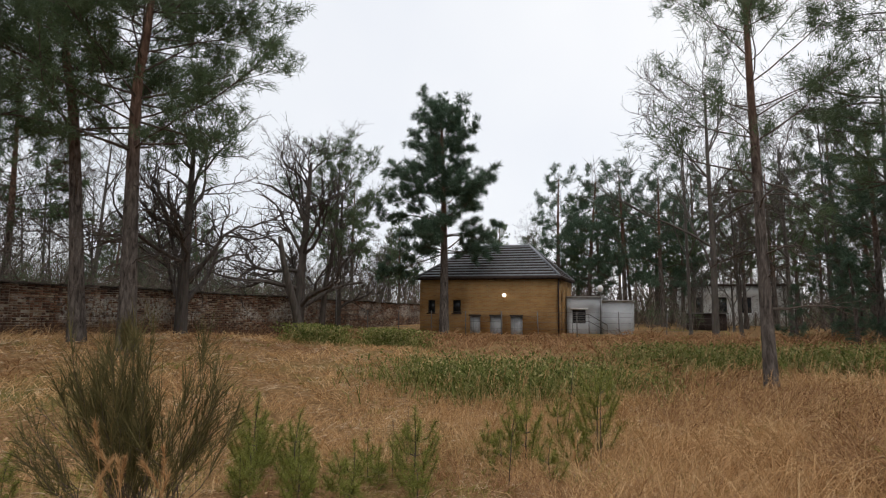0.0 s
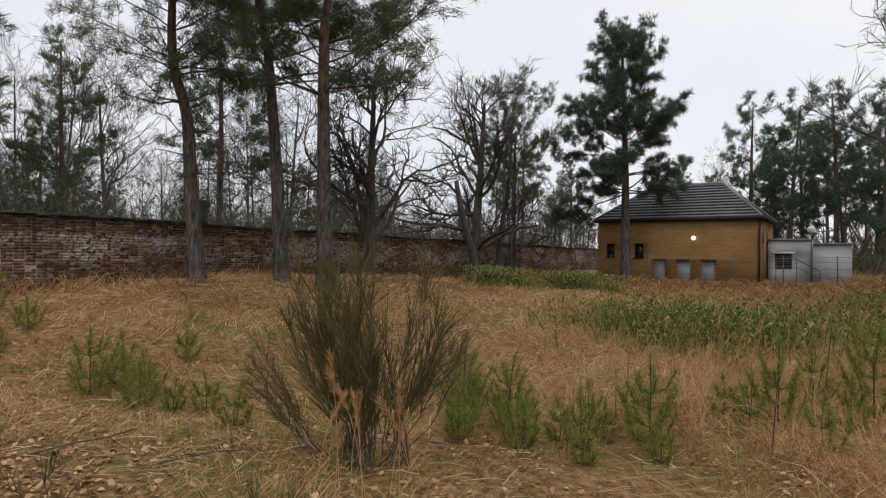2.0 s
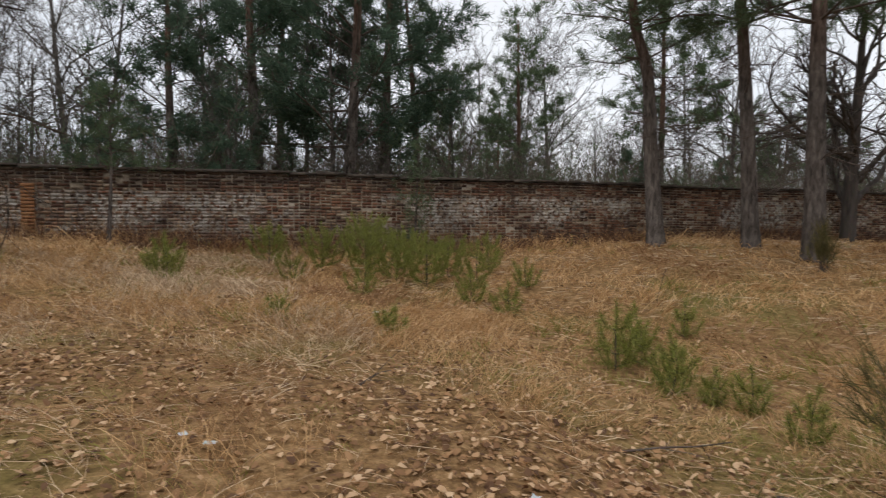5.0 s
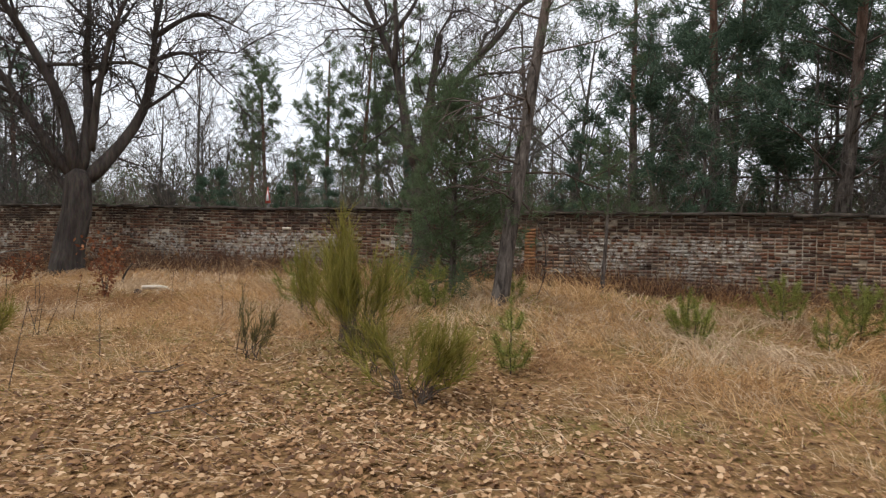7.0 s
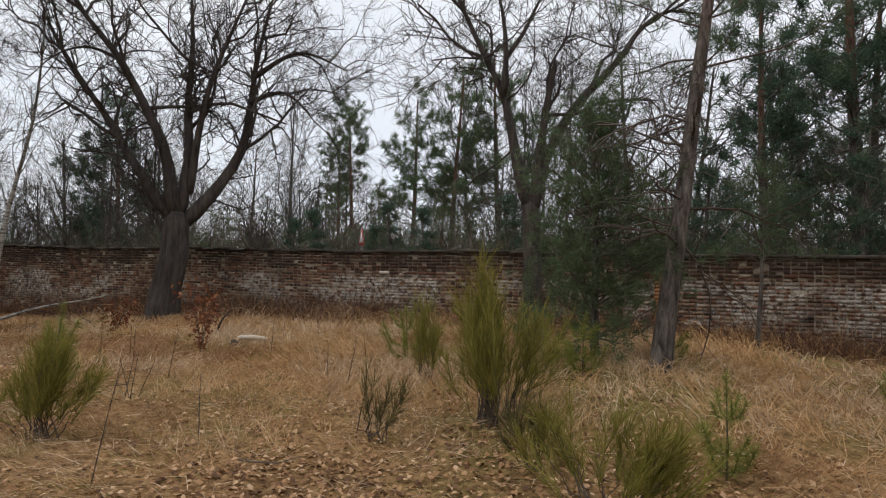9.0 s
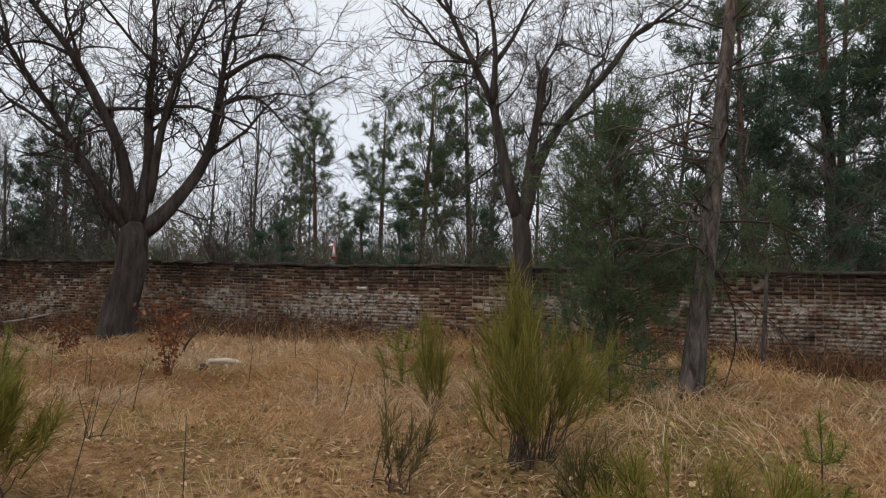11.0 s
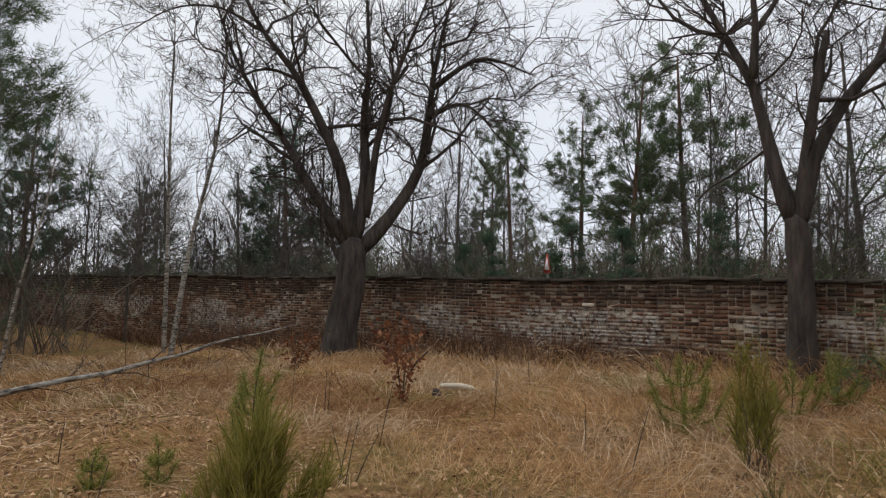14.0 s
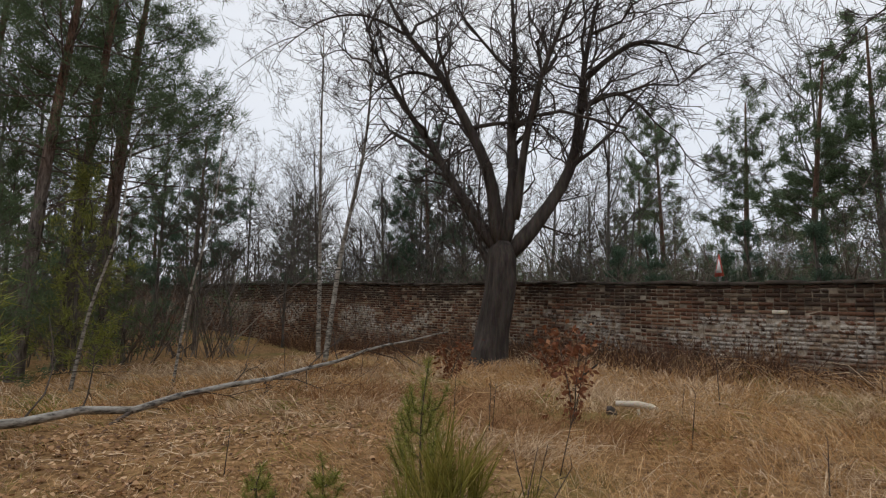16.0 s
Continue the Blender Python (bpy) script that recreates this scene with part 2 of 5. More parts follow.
GREEN_GRASS = varied("green_grass", [(0.0, (0.11, 0.12, 0.022)), (0.5, (0.24, 0.23, 0.05)), (1.0, (0.44, 0.37, 0.13))], 0.8, 0.2, 0.2, 0.3)
REED_GREEN = varied("reed_leaves", [(0.0, (0.06, 0.082, 0.016)), (0.4, (0.165, 0.19, 0.04)), (0.7, (0.26, 0.27, 0.08)), (1.0, (0.50, 0.40, 0.19))], 0.7, 0.3, 0.25)
LEAVES = varied("dead_leaves", [(0.0, (0.09, 0.042, 0.02)), (0.3, (0.21, 0.105, 0.045)), (0.7, (0.40, 0.22, 0.10)), (1.0, (0.66, 0.45, 0.27))], 0.7, 0.3, 0.1)
RUSSET = varied("russet_leaves", [(0.0, (0.12, 0.04, 0.02)), (0.5, (0.22, 0.085, 0.04)), (1.0, (0.34, 0.16, 0.08))], 0.8, 0.2, 0.2)
TWIG = grained("twig_bark", (0.06, 0.045, 0.036), (0.15, 0.115, 0.09), 8)
BRUSH = varied("brushwood", [(0.0, (0.07, 0.055, 0.045)), (0.5, (0.15, 0.118, 0.093)), (1.0, (0.26, 0.215, 0.175))], 0.9, 0.15, 0.0, 0.3)
RED_BRUSH = varied("reddish_brush", [(0.0, (0.06, 0.032, 0.022)), (0.5, (0.13, 0.07, 0.046)), (1.0, (0.24, 0.15, 0.10))], 0.9, 0.15, 0.1, 0.3)
PALE_WOOD = grained("pale_wood", (0.5, 0.42, 0.32), (0.75, 0.66, 0.53), 10, (1, 1, 1))
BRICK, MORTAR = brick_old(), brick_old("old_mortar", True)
YELLOW = yellow_brick()
RENDER_WHITE = grained("white_render", (0.42, 0.43, 0.44), (0.56, 0.57, 0.58), 1.2, (1, 1, 2.5), relief=0.15)
ROOF = grained("slate_tile", (0.10, 0.105, 0.115), (0.19, 0.20, 0.215), 3, rough=0.3, relief=0.2, spec=0.7)
FASCIA_AND_GAP_SHADE = grained("dark_fascia_and_gap_shade", (0.035, 0.025, 0.022), (0.07, 0.05, 0.042), 3, relief=0.2)
GREY_DOOR = grained("grey_door", (0.27, 0.27, 0.27), (0.36, 0.36, 0.36), 2, relief=0.1, rough=0.6)
STEEL = grained("dull_steel", (0.10, 0.09, 0.085), (0.18, 0.165, 0.15), 8, relief=0.2, rough=0.6)
CONCRETE = grained("concrete", (0.25, 0.24, 0.22), (0.4, 0.385, 0.36), 4, relief=0.3)
WHITE_PAINT = grained("white_paint", (0.70, 0.70, 0.68), (0.8, 0.8, 0.79), 3, relief=0.05, rough=0.5)
RED_PAINT = grained("red_paint", (0.42, 0.05, 0.03), (0.52, 0.08, 0.05), 4, relief=0.05, rough=0.5)
GLASS_M, gn, gl, gb = material("dark_glass", 0.08, 0, 0.5)
gb.inputs["Base Color"].default_value = (0.03, 0.035, 0.04, 1)
LAMP_M, ln, ll, lb = material("lamp_glow", 0.4, 0, 0.3)
lb.inputs["Base Color"].default_value = (0.9, 0.88, 0.8, 1)
lb.inputs["Emission Color"].default_value = (1.0, 0.92, 0.75, 1)
lb.inputs["Emission Strength"].default_value = 2.0
GROUND = ground_mat()

# ---- mesh helpers ----


class Build:
    """Gathers vertices and faces for one mesh; faces lie in blocks of one corner count each."""

    rings = {}

    def __init__(self):
        self.v, self.f, self.k = [], [], 0

    def add(self, verts, faces):
        verts = np.asarray(verts, float).reshape(-1, 3)
        self.v.append(verts)
        for c in {len(f) for f in faces}:
            self.f.append(np.array([f for f in faces if len(f) == c]) + self.k)
        self.k += len(verts)

    def blades(self, base, tip, width, bend=0.0, rng=None):
        """Thin leaves from base to tip: one pointed strip each."""
        base, tip = np.asarray(base, float), np.asarray(tip, float)
        n = len(base)
        if not n:
            return
        d = tip - base
        side = np.cross(d, rng.normal(size=(n, 3)))
        side /= np.linalg.norm(side, axis=1, keepdims=True) + 1e-9
        side *= np.asarray(width, float).reshape(-1, 1) * 0.5
        if bend:
            mid = base + d * 0.55 + np.array((0, 0, 1.0)) * (np.linalg.norm(d, axis=1, keepdims=True) * bend)
            v = np.stack([base - side, base + side, mid - side * 0.8, mid + side * 0.8, tip], 1).reshape(-1, 3)
            o = (np.arange(n) * 5 + self.k)[:, None]
            t = np.concatenate([o + [0, 1, 3], o + [0, 3, 2], o + [2, 3, 4]], 0)
        else:
            v = np.stack([base - side, base + side, tip], 1).reshape(-1, 3)
            t = (np.arange(n) * 3 + self.k)[:, None] + [0, 1, 2]
        self.v.append(v)
        self.f.append(t)
        self.k += len(v)

    def tube(self, pts, radii, sides=5, cap=True, lump=0.0):
        pts = np.asarray(pts, float)
        n = len(pts)
        t = np.empty_like(pts)
        t[1:-1] = pts[2:] - pts[:-2]
        t[0], t[-1] = pts[1] - pts[0], pts[-1] - pts[-2]
        t /= np.sqrt((t * t).sum(1, keepdims=True)) + 1e-9
        ref = np.array((1.0, 0.13, 0.07)) if abs(t[0][0]) < 0.8 else np.array((0.1, 1.0, 0.1))
        a = t[:, (1, 2, 0)] * ref[[2, 0, 1]] - t[:, (2, 0, 1)] * ref[[1, 2, 0]]
        a /= np.sqrt((a * a).sum(1, keepdims=True)) + 1e-9
        b = t[:, (1, 2, 0)] * a[:, (2, 0, 1)] - t[:, (2, 0, 1)] * a[:, (1, 2, 0)]
        ang = np.arange(sides) * 2 * math.pi / sides
        r = np.asarray(radii, float).reshape(n, 1, 1)
        ring = pts[:, None] + r * (np.cos(ang)[None, :, None] * a[:, None] + np.sin(ang)[None, :, None] * b[:, None])
        if lump:
            for i in range(n):
                for j in range(sides):
                    q = ring[i, j] - pts[i]
                    ridge = math.sin(5 * ang[j] + pts[i][2] * 0.6) * 0.5 + noise.noise((q[0] * 5, q[1] * 5, pts[i][2] * 1.7))
                    ring[i, j] = pts[i] + q * (1 + lump * ridge)
        if (n, sides) not in Build.rings:
            i, j = np.meshgrid(np.arange(n - 1) * sides, np.arange(sides), indexing="ij")
            k = (j + 1) % sides
            Build.rings[n, sides] = np.stack([i + j, i + k, i + sides + k, i + sides + j], -1).reshape(-1, 4)
        self.v.append(ring.reshape(-1, 3))
        self.f.append(Build.rings[n, sides] + self.k)
        if cap:
            ends = np.array([range(sides - 1, -1, -1), range((n - 1) * sides, n * sides)])
            self.f.append(ends + self.k)
        self.k += n * sides

    def box(self, lo, hi):
        (x0, y0, z0), (x1, y1, z1) = lo, hi
        self.add([(x0, y0, z0), (x1, y0, z0), (x1, y1, z0), (x0, y1, z0), (x0, y0, z1), (x1, y0, z1), (x1, y1, z1), (x0, y1, z1)],
                 [(3, 2, 1, 0), (4, 5, 6, 7), (0, 1, 5, 4), (1, 2, 6, 5), (2, 3, 7, 6), (3, 0, 4, 7)])

    def rough_box(self, lo, hi, amount, rng):
        """A box whose corners are knocked about."""
        self.box(lo, hi)
        self.v[-1] = self.v[-1] + rng.normal(0, 1, (8, 3)) * amount

    def mesh(self, name, mat, smooth=False):
        me = bpy.data.meshes.new(name)
        if self.v:
            verts = np.concatenate(self.v).astype(np.float32)
            loops = np.concatenate([f.ravel() for f in self.f]).astype(np.int32)
            total = np.concatenate([np.full(len(f), f.shape[1]) for f in self.f]).astype(np.int32)
            me.vertices.add(len(verts))
            me.vertices.foreach_set("co", verts.ravel())
            me.loops.add(len(loops))
            me.loops.foreach_set("vertex_index", loops)
            me.polygons.add(len(total))
            me.polygons.foreach_set("loop_start", (np.cumsum(total) - total).astype(np.int32))
            me.polygons.foreach_set("loop_total", total)
            me.update(calc_edges=True)
        me.materials.append(mat)
        if smooth:
            me.shade_smooth()
        me.update()
        return me


def part(name, b, mat, parent, label="", smooth=False):
    ob = new(name, b.mesh(name, mat, smooth))
    ob.parent = parent
    if label:
        ob["label"] = label
    return ob


def thing(name, label, category, at_, group="", kind="", turn=0.0):
    e = new(name)
    e.matrix_basis = pose(*at_, 0, 0, turn)
    return tagged(e, label, category, group, kind)


def boxpart(name, lo, hi, mat, parent, label="", bevel=0.0):
    b = Build()
    b.box(lo, hi)
    ob = part(name, b, mat, parent, label)
    return ob


# ---- the lie of the land ----
HILLS = [(-1, 1, 6, -0.12), (-8, -4, 6, 0.16), (-14, -4, 6, -0.4), (-18, -12, 8, 0.61), (-13, 13, 6, 0.82), (-8, 9, 5, -1.08), (-3, 13, 7, -0.4), (-16, 4, 5, -0.48), (-8, 22, 9, -0.21), (5, 8, 8, 0.18), (-19, 22, 9, -0.06), (-4, 34, 9, -0.1), (-9, 3, 4, 0.38), (-15, -22, 9, -0.46), (-20, -1, 5, 0.59), (-14.4, -2.4, 1.7, 0.42)]
LOW = 0.399


def land(x, y):
    z = LOW + sum(k * math.exp(-((x - a) ** 2 + (y - b) ** 2) / (2 * s * s)) for a, b, s, k in HILLS)
    if abs(x) < 60 and abs(y) < 70:
        z += 0.07 * (noise.noise((x * 0.45, y * 0.45, 3.1))) + 0.025 * noise.noise((x * 1.9, y * 1.9, 7.7))
    return z


def build_ground():
    n = 250
    u = np.linspace(-1, 1, n)
    gx = -8 + 6.2 * np.sinh(u * 5.2)
    gy = 4 + 6.2 * np.sinh(u * 5.2)
    v = [(x, y, land(x, y)) for y in gy for x in gx]
    f = [(j * n + i, j * n + i + 1, (j + 1) * n + i + 1, (j + 1) * n + i) for j in range(n - 1) for i in range(n - 1)]
    me = bpy.data.meshes.new("ground")
    me.from_pydata(v, [], f)
    me.materials.append(GROUND)
    me.shade_smooth()
    tagged(new("ground", me), "uneven sandy heath ground with moss and dry litter", "ground", kind="structure")


build_ground()

# ---- the boundary wall ----
WALL_X = -19.75          # its face
WALL_Y0, WALL_Y1 = -58.0, 56.0


def wall_top(y):
    return 2.47 - 0.0095 * y + 0.02 * math.sin(y * 0.7)


def build_wall():
    wall = thing("wall_boundary", "long weathered red-brown brick wall with worn limewash patches", "wall", (0, 0, 0), kind="structure")
    core = Build()
    ys = np.arange(WALL_Y0, WALL_Y1 + 0.1, 2.0)
    for a, b in zip(ys[:-1], ys[1:]):
        ta, tb = wall_top(a) - 0.12, wall_top(b) - 0.12
        x0, x1 = WALL_X - 0.38, WALL_X - 0.004
        core.add([(x0, a, -0.6), (x1, a, -0.6), (x1, b, -0.6), (x0, b, -0.6), (x0, a, ta), (x1, a, ta), (x1, b, tb), (x0, b, tb)],
                 [(4, 5, 6, 7), (1, 2, 6, 5), (3, 0, 4, 7)])
    part("masonry_core", core, MORTAR, wall)
    # coping of rough slabs, a little proud
    rng = np.random.default_rng(5)
    y = WALL_Y0
    slab_mat = grained("coping_stone", (0.04, 0.033, 0.027), (0.12, 0.095, 0.075), 4, relief=0.8)
    slabs = Build()
    while y < WALL_Y1:
        w = rng.uniform(0.45, 0.75)
        t = wall_top(y) - 0.06
        near = -14 < y < 8
        b = Build() if near else slabs
        o = rng.uniform(-0.02, 0.02)
        b.rough_box((WALL_X - 0.45, y, t + o * 0.5), (WALL_X + 0.07 + o, y + w - 0.012, t + 0.06 + o * 0.6), (0.012, 0.01, 0.012), rng)
        if near:
            part("coping_slab", b, slab_mat, wall)
        y += w
    part("coping", slabs, slab_mat, wall).update_tag()
    rows = Build()
    pitch, course = 0.262, 0.078
    shared = []
    for k in range(12):
        bb = Build()
        bb.rough_box((-0.05, -0.122, -0.03), (0.0, 0.122, 0.03), (0.005, 0.007, 0.004), rng)
        shared.append(bb.mesh("brick", BRICK))
    single = 0
    for c in range(33):
        y = WALL_Y0 + (c % 2) * pitch * 0.5
        while y < WALL_Y1:
            top = wall_top(y)
            z = top - 0.06 - 0.045 - c * course
            if z < land(WALL_X, y) - 0.25:
                y += pitch
                continue
            head = c % 2 == 1 or rng.random() < 0.12
            w = 0.107 if head else 0.236
            step = 0.131 if head else pitch
            proud = 0.007 + 0.012 * (c < 5) + rng.normal(0, 0.003) - 0.035 * (rng.random() < 0.05)
            hgt = rng.uniform(0.027, 0.0315)
            if not head and -11.5 < y < -6.0 and 6 <= c < 21 and single < 300:
                ob = new("brick", shared[single % 12])
                ob.parent = wall
                ob.matrix_basis = pose(WALL_X + proud, y + w / 2, z, rng.normal(0, 0.6), 0, rng.normal(0, 0.8))
                single += 1
            else:
                j = rng.normal(0, 0.003, 2)
                rows.rough_box((WALL_X - 0.05, y, z - hgt + j[0]), (WALL_X + proud, y + w + j[1], z + hgt + j[0]), (0.0025, 0.0045, 0.004), rng)
            y += step
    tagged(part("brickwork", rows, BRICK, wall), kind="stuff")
    # one pale new brick, and the pier beside the leaning pine
    pale = Build()
    pale.box((WALL_X - 0.02, -9.43, 1.95), (WALL_X + 0.03, -9.17, 2.02))
    part("brick", pale, PALE_WOOD, wall, "pale replaced brick")
    pier = Build()
    for k in range(24):
        pier.box((WALL_X, -2.75, 0.2 + k * 0.078), (WALL_X + 0.09, -2.5, 0.268 + k * 0.078))
    part("pier", pier, grained("orange_brick", (0.24, 0.10, 0.04), (0.36, 0.17, 0.07), 6), wall, "orange brick pier")


build_wall()

# ---- the yellow brick house and the white annexe ----


def panel_wall(b, x0, x1, z0, z1, y0, y1, holes):
    """A wall along x with square holes right through it, as one skin."""
    xs = sorted({x0, x1, *[h[0] for h in holes], *[h[1] for h in holes]})
    zs = sorted({z0, z1, *[max(z0, h[2]) for h in holes], *[h[3] for h in holes]})

    def solid(i, j):
        if not (0 <= i < len(xs) - 1 and 0 <= j < len(zs) - 1):
            return False
        cx, cz = (xs[i] + xs[i + 1]) / 2, (zs[j] + zs[j + 1]) / 2
        return not any(h[0] < cx < h[1] and h[2] < cz < h[3] for h in holes)
    w = len(zs)
    n = len(xs) * w
    v = [(x, y0, z) for x in xs for z in zs] + [(x, y1, z) for x in xs for z in zs]
    f = []
    for i in range(len(xs) - 1):
        for j in range(w - 1):
            if not solid(i, j):
                continue
            q = [i * w + j, (i + 1) * w + j, (i + 1) * w + j + 1, i * w + j + 1]
            f += [tuple(q), tuple(k + n for k in reversed(q))]
            for e, (di, dj) in enumerate(((0, -1), (1, 0), (0, 1), (-1, 0))):
                if not solid(i + di, j + dj):
                    p0, p1 = q[e], q[(e + 1) % 4]
                    f.append((p1, p0, p0 + n, p1 + n))
    b.add(v, f)


def build_house():
    X0, X1, Y0, Y1, ZE = -14.72, -6.65, 35.26, 40.9, 3.3
    house = thing("brick_house", "yellow brick utility house with a dark hipped tile roof", "house", (0, 0, 0))
    g = -0.3
    wins = [(-14.24, -13.78, 1.39, 2.14), (-12.71, -12.22, 1.38, 2.14)]
    doors = [(-11.69, -11.05, g, 1.25), (-10.5, -9.78, g, 1.25), (-9.32, -8.62, g, 1.25)]
    b = Build()
    panel_wall(b, X0, X1, g, ZE, Y0, Y0 + 0.3, wins + doors)
    part("front_wall", b, YELLOW, house)
    b = Build()
    # the gable side that shows, with a door and a slit window
    for y0, y1, z0, z1 in [(Y0 + 0.3, 36.3, g, ZE), (36.3, 37.1, 2.2, ZE), (37.1, 38.3, g, ZE), (38.3, 38.8, g, 1.3), (38.3, 38.8, 2.3, ZE), (38.8, Y1, g, ZE)]:
        b.box((X1 - 0.3, y0, z0), (X1, y1, z1))
    part("side_wall", b, YELLOW, house)
    b = Build()
    b.box((X0, Y0 + 0.3, g), (X0 + 0.3, Y1, ZE))
    b.box((X0 + 0.3, Y1 - 0.3, g), (X1 - 0.3, Y1, ZE))
    part("rear_wall", b, YELLOW, house)
    boxpart("side_door", (X1 - 0.2, 36.3, g), (X1 - 0.1, 37.1, 2.2), FASCIA_AND_GAP_SHADE, house, "dark side door")
    boxpart("side_pane", (X1 - 0.2, 38.3, 1.3), (X1 - 0.15, 38.8, 2.3), GLASS_M, house)
    for x0, x1, z0, z1 in wins:
        w = new("window")
        w.parent = house
        boxpart("pane", (x0, Y0 + 0.16, z0), (x1, Y0 + 0.18, z1), GLASS_M, w)
        fr = Build()
        for lo, hi in (((x0, z0), (x0 + 0.04, z1)), ((x1 - 0.04, z0), (x1, z1)), ((x0 + 0.04, z1 - 0.04), (x1 - 0.04, z1)), ((x0 + 0.04, z0), (x1 - 0.04, z0 + 0.04))):
            fr.box((lo[0], Y0 + 0.12, lo[1]), (hi[0], Y0 + 0.16, hi[1]))
        part("window_frame", fr, FASCIA_AND_GAP_SHADE, w)
        boxpart("sill", (x0 - 0.05, Y0 - 0.05, z0 - 0.06), (x1 + 0.05, Y0 + 0.12, z0), FASCIA_AND_GAP_SHADE, w, "dark sill")
    for x0, x1, z0, z1 in doors:
        d = new("hatch_door")
        d.parent = house
        boxpart("leaf", (x0, Y0 + 0.10, z0), (x1, Y0 + 0.14, z1), GREY_DOOR, d, "grey sheet metal leaf")
        rb = Build()
        for k in range(1, 5):
            x = x0 + (x1 - x0) * k / 5
            rb.box((x - 0.012, Y0 + 0.085, 0.0), (x + 0.012, Y0 + 0.10, z1 - 0.03))
        part("ribs", rb, GREY_DOOR, d)
        boxpart("lintel", (x0 - 0.03, Y0 - 0.04, z1), (x1 + 0.03, Y0 + 0.1, z1 + 0.07), FASCIA_AND_GAP_SHADE, d, "dark steel lintel")
    # roof: overlapping rows of tiles on four hips, shadow gaps painted on their risers
    o = 0.14
    ex0, ex1, ey0, ey1 = X0 - o, X1 + o, Y0 - o, Y1 + o
    ry, rz = (Y0 + Y1) / 2, 5.45
    rx0, rx1 = -12.45, -8.75
    boxpart("soffit", (ex0 + 0.03, ey0 + 0.03, ZE), (ex1 - 0.03, ey1 - 0.03, ZE + 0.06), FASCIA_AND_GAP_SHADE, house)
    fa = Build()
    fa.box((ex0, ey0 - 0.09, ZE + 0.03), (ex1, ey0, ZE + 0.17))
    fa.box((ex1, ey0 - 0.09, ZE + 0.03), (ex1 + 0.09, ey1, ZE + 0.17))
    fa.box((ex0 - 0.09, ey0 - 0.09, ZE + 0.03), (ex0, ey1, ZE + 0.17))
    part("gutter", fa, FASCIA_AND_GAP_SHADE, house, "dark gutter along the eaves")
    zb = ZE + 0.12
    n = 12
    for side in range(4):
        for k in range(n):
            s0, s1 = k / n, (k + 1.12) / n
            s1 = min(s1, 1.0)

            def pt(s, end, lift):
                px0, px1 = ex0 + (rx0 - ex0) * s, ex1 + (rx1 - ex1) * s
                py0, py1 = ey0 + (ry - ey0) * s, ey1 + (ry - ey1) * s
                z = zb + (rz - zb) * s + lift
                return [((px0, py0, z), (px1, py0, z)), ((px1, py0, z), (px1, py1, z)), ((px1, py1, z), (px0, py1, z)), ((px0, py1, z), (px0, py0, z))][side][end]
            b = Build()
            v = [pt(s0, 0, 0.085), pt(s0, 1, 0.085), pt(s1, 1, 0.0), pt(s1, 0, 0.0), pt(s0, 0, 0.0), pt(s0, 1, 0.0)]
            b.add(v, [(0, 1, 2, 3), (4, 5, 1, 0)])
            course = part("roof_course", b, ROOF, house)
            # the riser is coloured dark to paint the shadow gap under each course
            course.data.materials.append(FASCIA_AND_GAP_SHADE)
            course.data.polygons[1].material_index = 1
    rd = Build()
    rd.tube([(rx0, ry, rz + 0.02), (rx1, ry, rz + 0.02)], [0.09, 0.09], 8)
    for a, c in (((ex1, ey0), (rx1, ry)), ((ex0, ey0), (rx0, ry)), ((ex1, ey1), (rx1, ry)), ((ex0, ey1), (rx0, ry))):
        rd.tube([(*a, zb + 0.05), (*c, rz + 0.02)], [0.08, 0.08], 6)
    part("ridge_cap", rd, ROOF, house)
    dp = Build()
    dp.tube([(X1 + 0.05, Y0 - 0.06, ZE + 0.02), (X1 + 0.02, Y0 - 0.06, 2.9), (X1 + 0.02, Y0 - 0.06, 0.0)], [0.05] * 3, 6)
    part("downpipe", dp, FASCIA_AND_GAP_SHADE, house)
    lamp = thing("wall_lamp", "round white wall lamp, lit, on the brick front", "lamp", (-9.64, Y0, 2.41))
    bm = bmesh.new()
    bmesh.ops.create_uvsphere(bm, u_segments=14, v_segments=8, radius=0.11)
    me = bpy.data.meshes.new("globe")
    bm.to_mesh(me)
    bm.free()
    me.materials.append(LAMP_M)
    globe = new("globe", me)
    globe.parent, globe.location = lamp, (0, -0.13, 0)
    boxpart("bracket", (-0.05, -0.06, -0.05), (0.05, 0, 0.05), STEEL, lamp)

    # annexe
    an = thing("white_annexe", "low white rendered annexe with a flat roof", "building", (0, 0, 0))
    A0, A1, A2, AY = -6.6, -4.55, -2.95, 38.2
    b = Build()
    panel_wall(b, A0, A1, g, 2.35, AY, AY + 0.25, [(-6.28, -5.5, 0.85, 1.65)])
    b.box((A1, AY - 0.5, g), (A2, AY - 0.25, 2.12))
    b.box((A1, AY - 0.25, g), (A1 + 0.25, AY + 0.25, 2.12))
    b.box((A2 - 0.25, AY - 0.25, g), (A2, AY + 5, 2.12))
    b.box((A0, AY + 5, g), (A2, AY + 5.25, 2.12))
    part("wall", b, RENDER_WHITE, an)
    b = Build()
    b.box((A0, AY - 0.08, 2.35), (A1, AY + 5.3, 2.43))
    b.box((A1 + 0.004, AY - 0.6, 2.12), (A2 + 0.08, AY + 5.3, 2.2))
    part("flat_roof", b, CONCRETE, an)
    w = new("window")
    w.parent = an
    boxpart("pane", (-6.28, AY + 0.15, 0.85), (-5.5, AY + 0.17, 1.65), GLASS_M, w)
    bars = Build()
